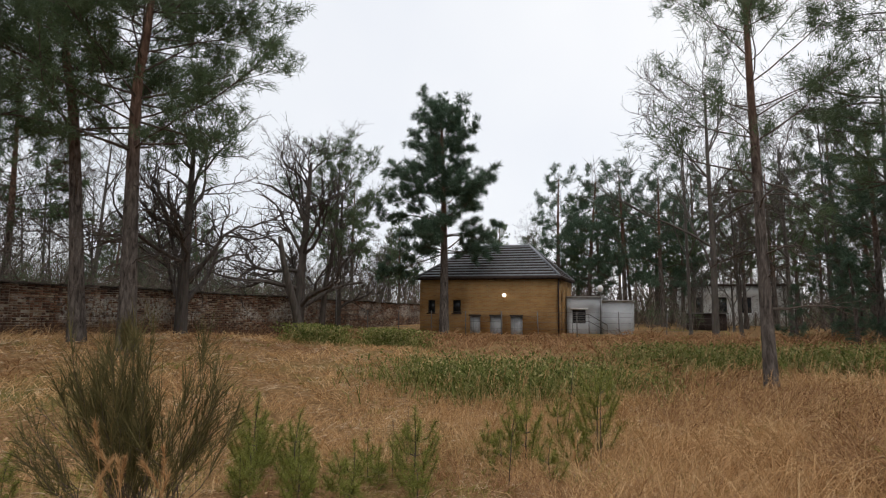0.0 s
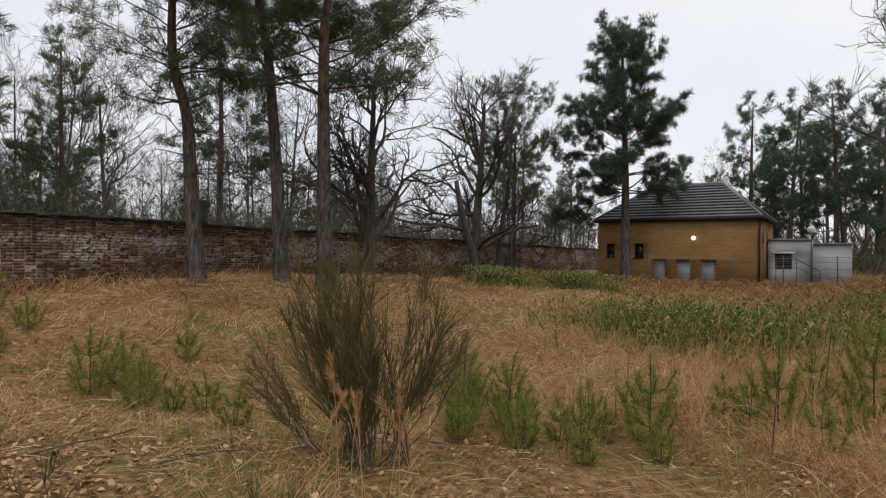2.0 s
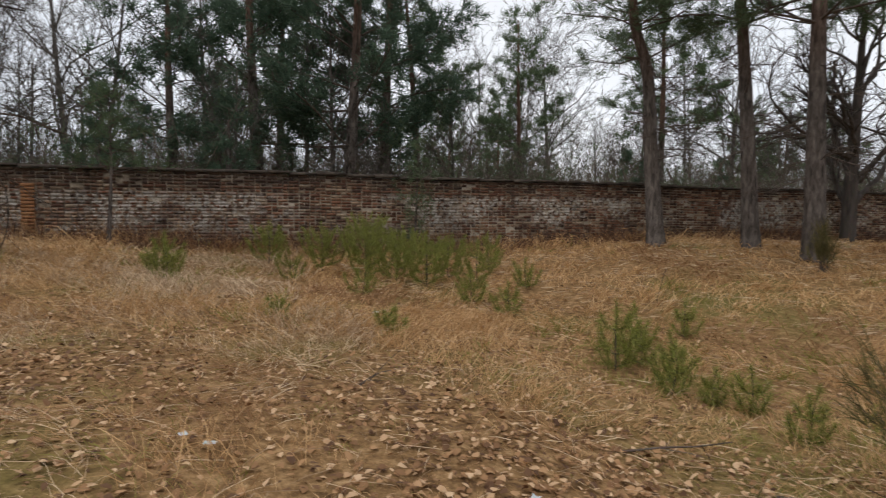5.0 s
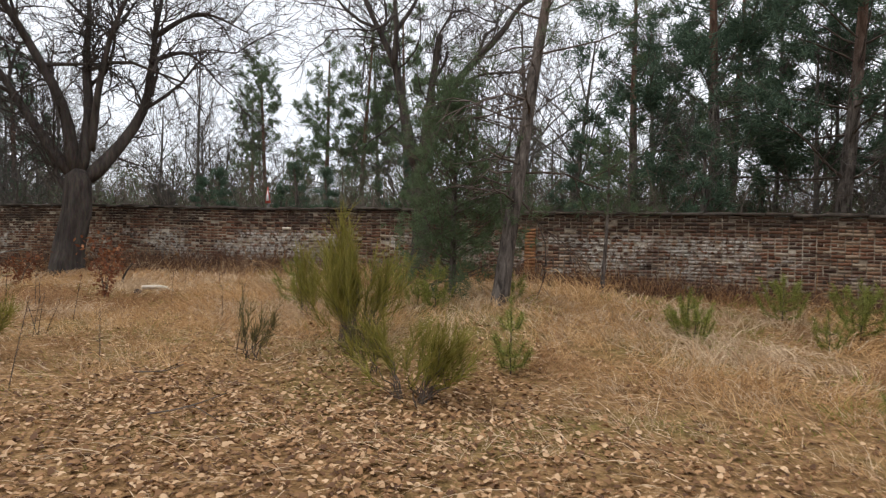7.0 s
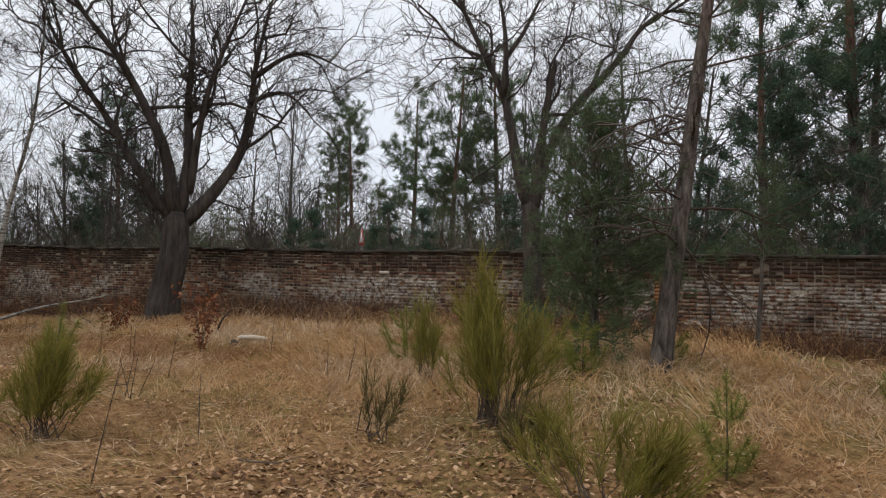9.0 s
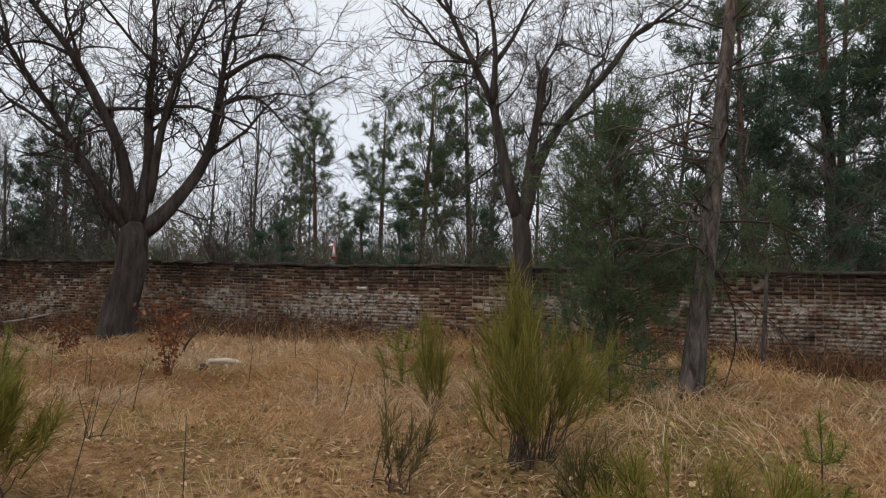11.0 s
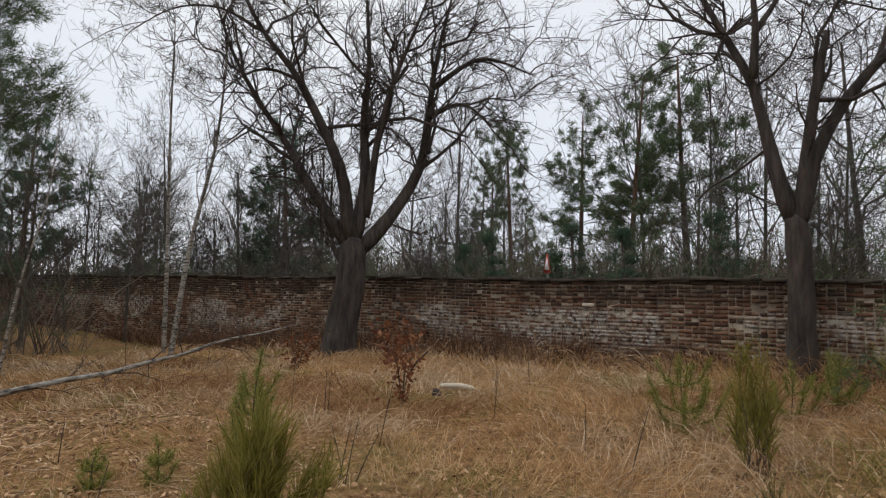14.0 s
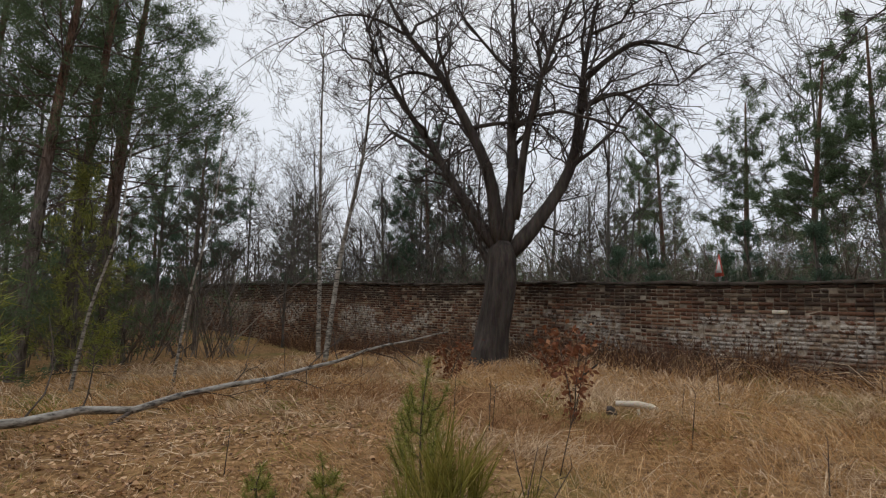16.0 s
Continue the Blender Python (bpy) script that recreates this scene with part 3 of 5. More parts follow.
    for k in range(7):
        bars.box((-6.27, AY + 0.08, 0.9 + k * 0.11), (-5.51, AY + 0.10, 0.93 + k * 0.11))
    part("window_bar", bars, STEEL, w)
    boxpart("lintel", (-6.38, AY - 0.03, 1.65), (-5.35, AY + 0.1, 1.75), WHITE_PAINT, w, "white lintel")
    dish = thing("globe_lamp", "white globe lamp on a pole by the annexe", "lamp", (-4.6, AY - 0.7, land(-4.6, AY - 0.7)))
    b = Build()
    b.tube([(0, 0, -0.1), (0, 0, 2.5)], [0.03, 0.03], 6)
    part("pole", b, STEEL, dish)
    gl2 = new("globe", me.copy())
    gl2.data.materials[0] = WHITE_PAINT
    gl2.parent, gl2.location, gl2.scale = dish, (0, 0, 2.62), (1.7, 1.7, 1.7)
    # stair railing before the annexe
    rail = thing("stair_railing", "thin steel railing going down by the annexe", "railing", (-5.2, 37.0, land(-5.2, 37.0)))
    b = Build()
    b.tube([(-0.9, 0, 1.15), (0, 0, 1.15), (1.0, 0, 0.55)], [0.025] * 3, 5)
    b.tube([(-0.9, 0, 0.75), (0, 0, 0.75), (1.0, 0, 0.2)], [0.018] * 3, 5)
    part("rail", b, STEEL, rail)
    for x, t in ((-0.9, 1.15), (0, 1.15), (1.0, 0.55)):
        b = Build()
        b.tube([(x, 0, -0.1), (x, 0, t)], [0.022] * 2, 5)
        part("post", b, STEEL, rail)
    # the far white hall among the trees
    hall = thing("far_hall", "pale hall with dark windows behind the wood", "building", (4.5, 62, 0.3))
    b = Build()
    panel_wall(b, -4, 6, -0.5, 3.6, 0, 0.3, [(-3, -2, 1.2, 2.6), (-1, 0, 1.2, 2.6), (1, 2, 1.2, 2.6), (3, 4, 1.2, 2.6)])
    b.box((-4, 0.3, -0.5), (-3.7, 6, 3.6))
    b.box((5.7, 0.3, -0.5), (6, 6, 3.6))
    part("wall", b, WHITE_PAINT, hall)
    boxpart("roof", (-4.2, -0.2, 3.6), (6.2, 6.2, 3.8), FASCIA_AND_GAP_SHADE, hall)
    for x in (-3, -1, 1, 3):
        boxpart("pane", (x, 0.15, 1.2), (x + 1, 0.2, 2.6), GLASS_M, hall)
    shed = thing("dark_shed", "dark low shed at the wood's edge", "shed", (1.6, 46, land(1.6, 46)))
    boxpart("wall", (-1.2, 0, -0.3), (1.2, 2, 1.1), FASCIA_AND_GAP_SHADE, shed)
    boxpart("roof", (-1.35, -0.15, 1.1), (1.35, 2.15, 1.18), STEEL, shed)


build_house()


def build_fence():
    fence = thing("wire_fence", "low steel fence with thin wires before the house", "fence", (0, 0, 0))
    y = 33.9
    xs = [-19.3, -17.4, -15.5, -13.5, -11.5, -9.5, -7.5, -5.5, -3.4, -1.2, 1.0]
    rng = np.random.default_rng(3)
    for x in xs:
        z = land(x, y)
        b = Build()
        q = rng.normal(0, 0.03)
        b.tube([(x, y, z - 0.3), (x + q, y, 1.53)], [0.03, 0.03], 6)
        part("post", b, STEEL, fence)
    for z in (0.6, 0.95, 1.25, 1.48):
        b = Build()
        b.tube([(x, y, z + 0.01 * (i % 2)) for i, x in enumerate(xs)], [0.006] * len(xs), 4)
        part("wire", b, STEEL, fence)


build_fence()

# ---- trees ----


def curve(pts, n):
    """A smooth line through a few points."""
    p = np.asarray(pts, float)
    t = np.linspace(0, len(p) - 1, n)
    out = []
    for s in t:
        i = min(int(s), len(p) - 2)
        u = s - i
        a, b = p[max(i - 1, 0)], p[i]
        c, d = p[i + 1], p[min(i + 2, len(p) - 1)]
        out.append(0.5 * (2 * b + (c - a) * u + (2 * a - 5 * b + 4 * c - d) * u * u + (3 * b - a - 3 * c + d) * u ** 3))
    return np.array(out)


def twigs(b, start, way, length, radius, level, rng, droop=0.0, spread=0.75, wobble=0.22, kids=(3, 5), up=0.12, fine=0.006):
    """A bare branch that forks on."""
    n = 4 if level > 1 else 3
    p, d = np.array(start, float), np.array(way, float)
    d /= np.linalg.norm(d)
    if level <= 0:
        b.blades([p], [p + d * length], [max(radius * 1.6, fine)], up * 0.5 - droop * 0.3 + 0.02, rng)
        return
    pts = [p.copy()]
    for i in range(n):
        d = d + rng.normal(0, wobble, 3) + np.array((0, 0, up - droop * (i / n)))
        d /= np.linalg.norm(d)
        p = p + d * length / n
        pts.append(p.copy())
    b.tube(pts, np.linspace(radius, radius * 0.45, n + 1), 5 if level > 2 else 3, cap=False)
    for k in range(rng.integers(kids[0], kids[1] + 1)):
        s = rng.uniform(0.3, 1.0)
        i = min(int(s * n), n - 1)
        q = pts[i] + (pts[i + 1] - pts[i]) * (s * n - i)
        dd = pts[i + 1] - pts[i]
        dd = dd / np.linalg.norm(dd) + rng.normal(0, spread, 3)
        twigs(b, q, dd, length * rng.uniform(0.45, 0.7), radius * rng.uniform(0.4, 0.58), level - 1, rng, droop, spread, wobble, kids, up, fine)


def bare_tree(label, at_, height, radius, rng, level=4, limbs=7, mat=None, fork=0.3, spread=0.55, category="tree", group="", bend=0.3, name="bare_tree", fine=0.008, kids=(3, 6)):
    mat = mat or DARK_BARK
    t = thing(name, label, category, at_, group)
    lean = rng.normal(0, bend, 2)
    tr = curve([(0, 0, -0.25), (lean[0] * 0.2, lean[1] * 0.2, height * 0.3), (lean[0] * 0.7, lean[1] * 0.5, height * 0.6), (lean[0], lean[1], height * 0.9)], 12)
    b = Build()
    rad = radius * np.linspace(1, 0.2, 12) ** 0.9
    rad[0] *= 1.35
    b.tube(tr, rad, 8, cap=False)
    part("trunk", b, mat, t, smooth=True)
    b = Build()
    for k in range(limbs):
        s = fork + (1 - fork) * (k + rng.random()) / limbs
        i = min(int(s * 11), 10)
        a = rng.uniform(0, 2 * math.pi) if k else 1.0
        d = np.array((math.cos(a) * spread, math.sin(a) * spread, rng.uniform(0.45, 1.0)))
        twigs(b, tr[i], d, height * rng.uniform(0.28, 0.42) * (1.15 - 0.5 * s), rad[i] * 0.5, level - 1, rng, spread=0.6, fine=fine, kids=kids, wobble=0.26, up=0.1)
    tagged(part("crown", b, mat, t, "bare twiggy crown"), kind="stuff")
    return t


def tuft(b, pts, ways, rng, size, width, count):
    """Needle sprays round the ends of twigs."""
    pts, ways = np.repeat(pts, count, 0), np.repeat(ways, count, 0)
    d = ways * 0.75 + rng.normal(0, 0.6, (len(pts), 3)) + np.array((0, 0, 0.15))
    d /= np.linalg.norm(d, axis=1, keepdims=True)
    base = pts + rng.normal(0, size * 0.22, pts.shape)
    b.blades(base, base + d * size * rng.uniform(0.6, 1.2, (len(pts), 1)), np.full(len(pts), width), rng=rng)


def bough(limb, crown, start, way, length, radius, rng, needles=True, dens=1.0, size=0.22, width=0.016, droop=0.1, bare=0.3, count=11):
    """One pine bough with side twigs and needle sprays."""
    n = 6
    p, d = np.array(start, float), np.array(way, float)
    d /= np.linalg.norm(d)
    pts = [p.copy()]
    for i in range(n):
        d = d + rng.normal(0, 0.13, 3) + np.array((0, 0, 0.09 - droop * (1 - i / n)))
        d /= np.linalg.norm(d)
        p = p + d * length / n
        pts.append(p.copy())
    pts = np.array(pts)
    limb.tube(pts, np.linspace(radius, radius * 0.25, n + 1), 4, cap=False)
    tp, tw = [], []
    m = max(3, int(length * 5 * dens))
    for k in range(m):
        s = bare + (1 - bare) * (k + rng.random()) / m
        i = min(int(s * n), n - 1)
        q = pts[i] + (pts[i + 1] - pts[i]) * (s * n - i)
        dd = (pts[i + 1] - pts[i])
        dd = dd / np.linalg.norm(dd) * 0.8 + rng.normal(0, 0.55, 3) + np.array((0, 0, 0.18))
        dd /= np.linalg.norm(dd)
        ln = length * rng.uniform(0.16, 0.34) * (1.25 - s * 0.6)
        e = q + dd * ln
        limb.tube([q, q + dd * ln * 0.5 + rng.normal(0, 0.02, 3), e], [radius * 0.28, radius * 0.2, radius * 0.1], 3, cap=False)
        for w in range(max(2, int(ln / 0.16))):
            u = rng.uniform(0.45, 1.05)
            c = q + dd * ln * u + rng.normal(0, 0.07, 3)
            tp.append(c)
            g2 = dd + rng.normal(0, 0.5, 3)
            tw.append(g2 / np.linalg.norm(g2))
    if needles and tp:
        tuft(crown, np.array(tp), np.array(tw), rng, size, width, count)


def pine(label, at_, line, radius, rng, first, step=0.6, per=4, reach=(1.0, 2.6, 1.2), size=0.24, width=0.018, dens=1.0, mat=None, needles=None,
         stubs=0, group="", droop=0.1, name="pine_tree", bare=0.3, count=11, rise=0.25, keep=1.0):
    """A pine: a trunk along the line (x, y, z), whorls of boughs from height first on; reach: bough lengths at the first whorl, the middle and the top."""
    t = thing(name, label, "tree", at_, group)
    tr = curve(line, 16)
    h = tr[-1][2]
    b = Build()
    rad = radius * np.clip(1 - np.clip(tr[:, 2], 0, h) / h * 0.82, 0.1, 1.0)
    rad[0] *= 1.3
    rad[1] *= 1.06
    b.tube(tr, rad, 10, cap=False)
    part("trunk", b, mat or PINE_BARK, t, smooth=True)
    limb, crown = Build(), Build()

    def on(z):
        i = int(np.searchsorted(tr[:, 2], z)) - 1
        i = max(0, min(i, 14))
        u = (z - tr[i, 2]) / max(tr[i + 1, 2] - tr[i, 2], 1e-3)
        return tr[i] + (tr[i + 1] - tr[i]) * u, rad[i]
    z = first
    while z < h:
        s = (z - first) / max(h - first, 0.1)
        ln = np.interp(s, [0, 0.45, 1], reach)
        a0 = rng.uniform(0, 6.28)
        for k in range(per):
            if rng.random() > keep:
                continue
            a = a0 + k * 6.28 / per + rng.normal(0, 0.3)
            q, r = on(z + rng.uniform(-0.15, 0.15))
            d = np.array((math.cos(a), math.sin(a), rise + s * 0.55 + rng.normal(0, 0.1)))
            bough(limb, crown, q, d, ln * rng.uniform(0.45, 1.3), max(0.011, r * 0.22), rng, True, dens, size, width, droop * (1 - s), bare, count)
        z += step * rng.uniform(0.8, 1.2)
    for k in range(stubs):
        q, r = on(rng.uniform(first * 0.35, first))
        a = rng.uniform(0, 6.28)
        twigs(limb, q, (math.cos(a), math.sin(a), 0.05), rng.uniform(0.6, 1.6), 0.022, 2, rng, droop=0.25, up=0.0)
    tagged(part("boughwork", limb, TWIG, t), kind="stuff")
    tagged(part("crown", crown, needles or NEEDLES, t), kind="stuff")
    return t


def seed(n):
    return np.random.default_rng(n)


# the three tall pines before the wall
pine("tall Scots pine with a forked rusty trunk by the wall", (-16.0, 13.73, land(-16.0, 13.73)),
     [(0, 0, -0.2), (-0.14, -0.12, 2.9), (-0.3, -0.22, 5.3), (-0.4, -0.28, 6.4), (-0.65, -0.45, 8.4), (-0.8, -0.5, 12.5)], 0.21, seed(11), 5.6, 0.55, 5,
     (3.2, 3.8, 1.8), stubs=14, bare=0.3, size=0.24, width=0.017, dens=1.2, count=13)
pine("tall Scots pine with dead snags along its trunk", (-17.5, 12.1, land(-17.5, 12.1)),
     [(0, 0, -0.2), (-0.18, -0.12, 2.35), (-0.3, -0.2, 4.5), (-0.62, -0.42, 5.9), (-0.68, -0.45, 7.7), (-0.7, -0.3, 11.5)], 0.22, seed(12), 4.9, 0.7, 4,
     (2.6, 3.4, 1.6), stubs=20, bare=0.35, keep=0.9, size=0.24, width=0.016, count=17)
pine("broad Scots pine with a wide drooping crown", (-13.95, 13.37, land(-13.95, 13.37)),
     [(0, 0, -0.2), (-0.05, -0.05, 3.0), (-0.1, -0.05, 5.2), (-0.08, -0.05, 6.9), (0.05, 0, 8.0), (0.3, 0.1, 12.0)], 0.23, seed(13), 5.1, 0.55, 5,
     (4.2, 4.8, 2.2), stubs=14, bare=0.3, rise=0.12, size=0.24, width=0.017, dens=1.25, count=18)
# the pine at the house
pine("Scots pine with a dense layered crown beside the house", (-12.49, 33.12, land(-12.49, 33.12)),
     [(0, 0, -0.2), (-0.02, 0, 4), (-0.1, 0, 8), (-0.28, 0, 12.4)], 0.27, seed(14), 4.5, 0.78, 7, (3.3, 2.7, 1.9), size=0.3, width=0.03, dens=1.15, bare=0.3, keep=0.92,
     count=29, rise=0.1, needles=NEEDLES_BLUE)
# the slender pine that stands in the reeds
pine("slender reddish Scots pine rising from the reeds", (0.4, 15.1, land(0.4, 15.1)),
     [(0, 0, -0.2), (-0.05, 0.03, 2.1), (-0.11, 0.05, 4.9), (-0.15, 0.1, 6.5), (-0.2, 0.15, 11.0)], 0.135, seed(15), 4.3, 0.6, 4, (2.0, 2.9, 1.6), stubs=14, keep=0.85, size=0.24, width=0.015, dens=1.2, count=18, bare=0.4)
pine("dark pine with drooping boughs behind the reeds", (3.6, 16.0, land(3.6, 16.0)),
     [(0, 0, -0.2), (0.1, 0.03, 3.1), (0.05, 0.05, 6.0), (0.1, 0.15, 12.0)], 0.19, seed(25), 4.4, 0.65, 5, (2.0, 2.6, 1.5), stubs=10, keep=0.9, size=0.26, width=0.018, dens=1.2, count=18)
# the leaning pine
pine("leaning Scots pine with an orange upper trunk", (-14.15, -2.19, land(-14.15, -2.19)),
     [(0, 0, -0.2), (-0.08, 0.14, 1.1), (-0.2, 0.27, 2.15), (-0.42, 0.42, 3.6), (-0.68, 0.54, 4.7), (-0.88, 0.65, 6.0), (-1.1, 0.8, 8.6)], 0.13, seed(16), 4.0, 0.42, 4,
     (1.5, 2.1, 1.2), stubs=20, bare=0.4, keep=0.85, rise=0.1, size=0.16, width=0.008, dens=1.6, count=17)
# young dense pine beside it
pine("young bushy pine with boughs to the ground", (-14.65, -3.05, land(-14.65, -3.05)),
     [(0, 0, -0.2), (0.03, 0, 1.2), (0.0, 0.03, 2.4), (0.0, 0.05, 3.35)], 0.06, seed(17), 0.3, 0.2, 7, (1.3, 1.2, 0.45), size=0.13, width=0.009, needles=NEEDLES, bare=0.1, count=22, dens=1.7, name="young_pine")
pine("young pine with blue-green boughs before the wall", (-18.6, -0.9, land(-18.6, -0.9)),
     [(0, 0, -0.2), (0.0, 0.1, 1.6), (0.0, 0.1, 3.3)], 0.05, seed(18), 1.7, 0.35, 5, (0.8, 0.8, 0.3), size=0.16, width=0.011, bare=0.15, count=20, name="young_pine")
pine("thin young pine before the brick wall", (-18.9, 5.9, land(-18.9, 5.9)),
     [(0, 0, -0.2), (0.0, 0.05, 1.3), (0.0, 0.1, 2.6)], 0.035, seed(19), 0.5, 0.35, 4, (0.7, 0.55, 0.25), size=0.16, width=0.014, bare=0.15, count=9, name="young_pine")


def side_tree(label, at_, view, trunk, limbs, radius, rng, mat, name="old_tree", level=3, twig=1.0, crown_up=0.1):
    """An old tree whose main limbs spread in the plane of the unit way view (x, y); limbs: (radius, depth swing, [(across, up), ...])."""
    t = thing(name, label, "tree", at_)
    vx, vy = view

    def lay(c, swing):
        return [(vx * u - vy * swing * (i / len(c)), vy * u + vx * swing * (i / len(c)), z) for i, (u, z) in enumerate(c)]
    b = Build()
    tr = curve(lay(trunk, 0), 20)
    rr = radius * np.interp(np.linspace(0, 1, 20), [0, 0.1, 0.25, 0.5, 0.8, 0.93, 1.0], [1.6, 1.3, 1.08, 0.97, 1.0, 0.86, 0.45])
    b.tube(tr, rr, 26, cap=True, lump=0.15)
    part("trunk", b, mat, t, smooth=True)
    for r, swing, c in limbs:
        pts = curve(lay(c, swing), 14)
        b = Build()
        b.tube(pts, r * np.linspace(1, 0.4 if len(c) == 4 and r > 0.12 else 0.14, 14) * np.array([0.85, 1.15, 1.06] + [1.0] * 11), 9, cap=True, lump=0.05)
        for k in range(int(3.2 * twig * len(c) / 5) + 1):
            s = rng.uniform(0.35, 0.97)
            i = min(int(s * 13), 12)
            d = pts[i + 1] - pts[i]
            d = d / np.linalg.norm(d) * 0.8 + rng.normal(0, 0.55, 3)
            twigs(b, pts[i], d, rng.uniform(1.5, 2.9) * (1.2 - 0.4 * s), min(0.06, r * 0.42) * (1.2 - s * 0.6), level, rng, droop=0.15, up=crown_up, kids=(4, 6), fine=0.012, wobble=0.28)
        for k in range(int(17 * twig * len(c) / 5) + 2):
            s = rng.uniform(0.22, 1.0)
            i = min(int(s * 13), 12)
            d = pts[i + 1] - pts[i]
            d = d / np.linalg.norm(d) * 0.7 + rng.normal(0, 0.65, 3)
            twigs(b, pts[i], d, rng.uniform(0.6, 1.7) * (1.2 - 0.4 * s), min(0.03, r * 0.2) * (1.25 - s * 0.75), level, rng, droop=0.1, up=crown_up + 0.06, kids=(3, 4), fine=0.011, wobble=0.3)
        part("limb", b, mat, t, smooth=False)
    return t


side_tree("old bare deciduous tree with spreading limbs against the wall", (-17.86, -14.97, land(-17.86, -14.97)), (-0.635, 0.772),
          [(0.0, -0.3), (0.05, 0.5), (0.13, 1.0), (0.3, 1.9), (0.3, 2.9)],
          [(0.15, 0.8, [(0.15, 2.7), (-0.55, 3.75), (-1.09, 4.6), (-1.5, 5.3), (-2.3, 6.45), (-3.0, 7.65), (-3.6, 9.2)]),
           (0.17, -0.8, [(0.2, 2.8), (0.0, 4.4), (-0.54, 5.65), (-1.23, 6.9), (-2.05, 7.95), (-2.9, 9.6)]),
           (0.17, 0.3, [(0.35, 2.8), (0.54, 4.4), (0.47, 5.8), (0.54, 7.4), (0.4, 9.8)]),
           (0.11, -1.2, [(0.6, 3.4), (0.82, 5.1), (1.15, 6.5), (1.63, 7.7), (2.3, 9.4)]),
           (0.19, 0.6, [(0.45, 2.55), (1.29, 3.6), (1.9, 4.75), (2.1, 6.1), (2.25, 7.5), (2.7, 9.6)]),
           (0.08, 0.5, [(2.05, 6.0), (2.99, 6.4), (3.8, 5.85)]),
           (0.08, -0.4, [(2.2, 6.75), (3.4, 7.5), (4.75, 7.05)]),
           (0.05, 0.5, [(-1.2, 6.85), (-2.0, 7.15), (-2.8, 6.9), (-3.5, 6.2)]),
           (0.045, -0.4, [(-2.2, 8.1), (-3.2, 8.6), (-4.3, 8.5), (-5.3, 7.8)]),
           (0.1, 0.2, [(0.1, 2.2), (-0.22, 2.75), (-0.16, 3.2)])], 0.36, seed(21), OLD_BARK, twig=1.25)
side_tree("forked half-dead tree with a broken limb at the wall", (-19.3, -5.35, land(-19.3, -5.35)), (-0.42, 0.905),
          [(0.0, -0.3), (0.06, 0.8), (0.06, 1.4), (0.04, 2.2), (-0.02, 2.8)],
          [(0.14, 0.4, [(-0.03, 2.6), (-0.29, 3.65), (-0.45, 4.5), (-0.64, 5.3), (-1.2, 6.45), (-1.7, 7.6), (-2.0, 8.6)]),
           (0.08, -0.5, [(-0.62, 5.2), (-0.6, 6.2), (-0.75, 7.2), (-1.1, 8.3)]),
           (0.06, 0.5, [(-0.6, 6.0), (-0.15, 6.7), (0.3, 7.6), (0.9, 7.9)]),
           (0.13, -0.3, [(0.06, 2.6), (0.17, 3.7), (0.32, 4.9), (0.5, 5.9)]),
           (0.05, 0.2, [(0.36, 4.9), (0.62, 5.3), (0.7, 5.75)]),
           (0.13, 0.4, [(0.08, 2.6), (0.36, 3.8), (1.0, 4.95), (2.03, 6.1), (2.5, 6.8), (3.2, 7.3), (4.2, 7.2)])], 0.2, seed(22), OLD_BARK, twig=0.45)

bare_tree("dark bare tree with a thick ivy-black trunk by the wall", (-18.6, 20.3, land(-18.6, 20.3)), 8.5, 0.26, seed(23), 4, 20, fork=0.2, spread=0.75, fine=0.012)
bare_tree("low-forking bare tree with a broad rounded crown by the wall", (-18.3, 27.9, land(-18.3, 27.9)), 9.6, 0.3, seed(24), 4, 22, fork=0.18, spread=0.8, fine=0.014)
pine("pine with a thin green crown among the bare trees", (-17.9, 29.4, land(-17.9, 29.4)),
     [(0, 0, -0.2), (0.2, 0.05, 2.5), (0.5, 0.3, 5.0), (0.6, 0.5, 9.0)], 0.16, seed(27), 4.6, 0.6, 5, (2.0, 2.6, 1.6), size=0.3, width=0.028, dens=0.9, count=16, bare=0.4, mat=DARK_BARK)
bare_tree("bare tree forking low beside the wall", (-18.9, 33.0, land(-18.9, 33.0)), 9.0, 0.2, seed(25), 4, 9, fork=0.2)
dead = thing("dead_tree", "pale leaning dead trunk against the tree", "tree", (-17.6, 27.2, land(-17.6, 27.2)))
db = Build()
db.tube(curve([(0, 0, -0.2), (-0.12, -0.5, 1.3), (-0.3, -1.2, 3.2), (-0.35, -1.6, 4.6)], 10), np.linspace(0.24, 0.1, 10), 8)
part("trunk", db, GREY_BARK, dead, smooth=True)

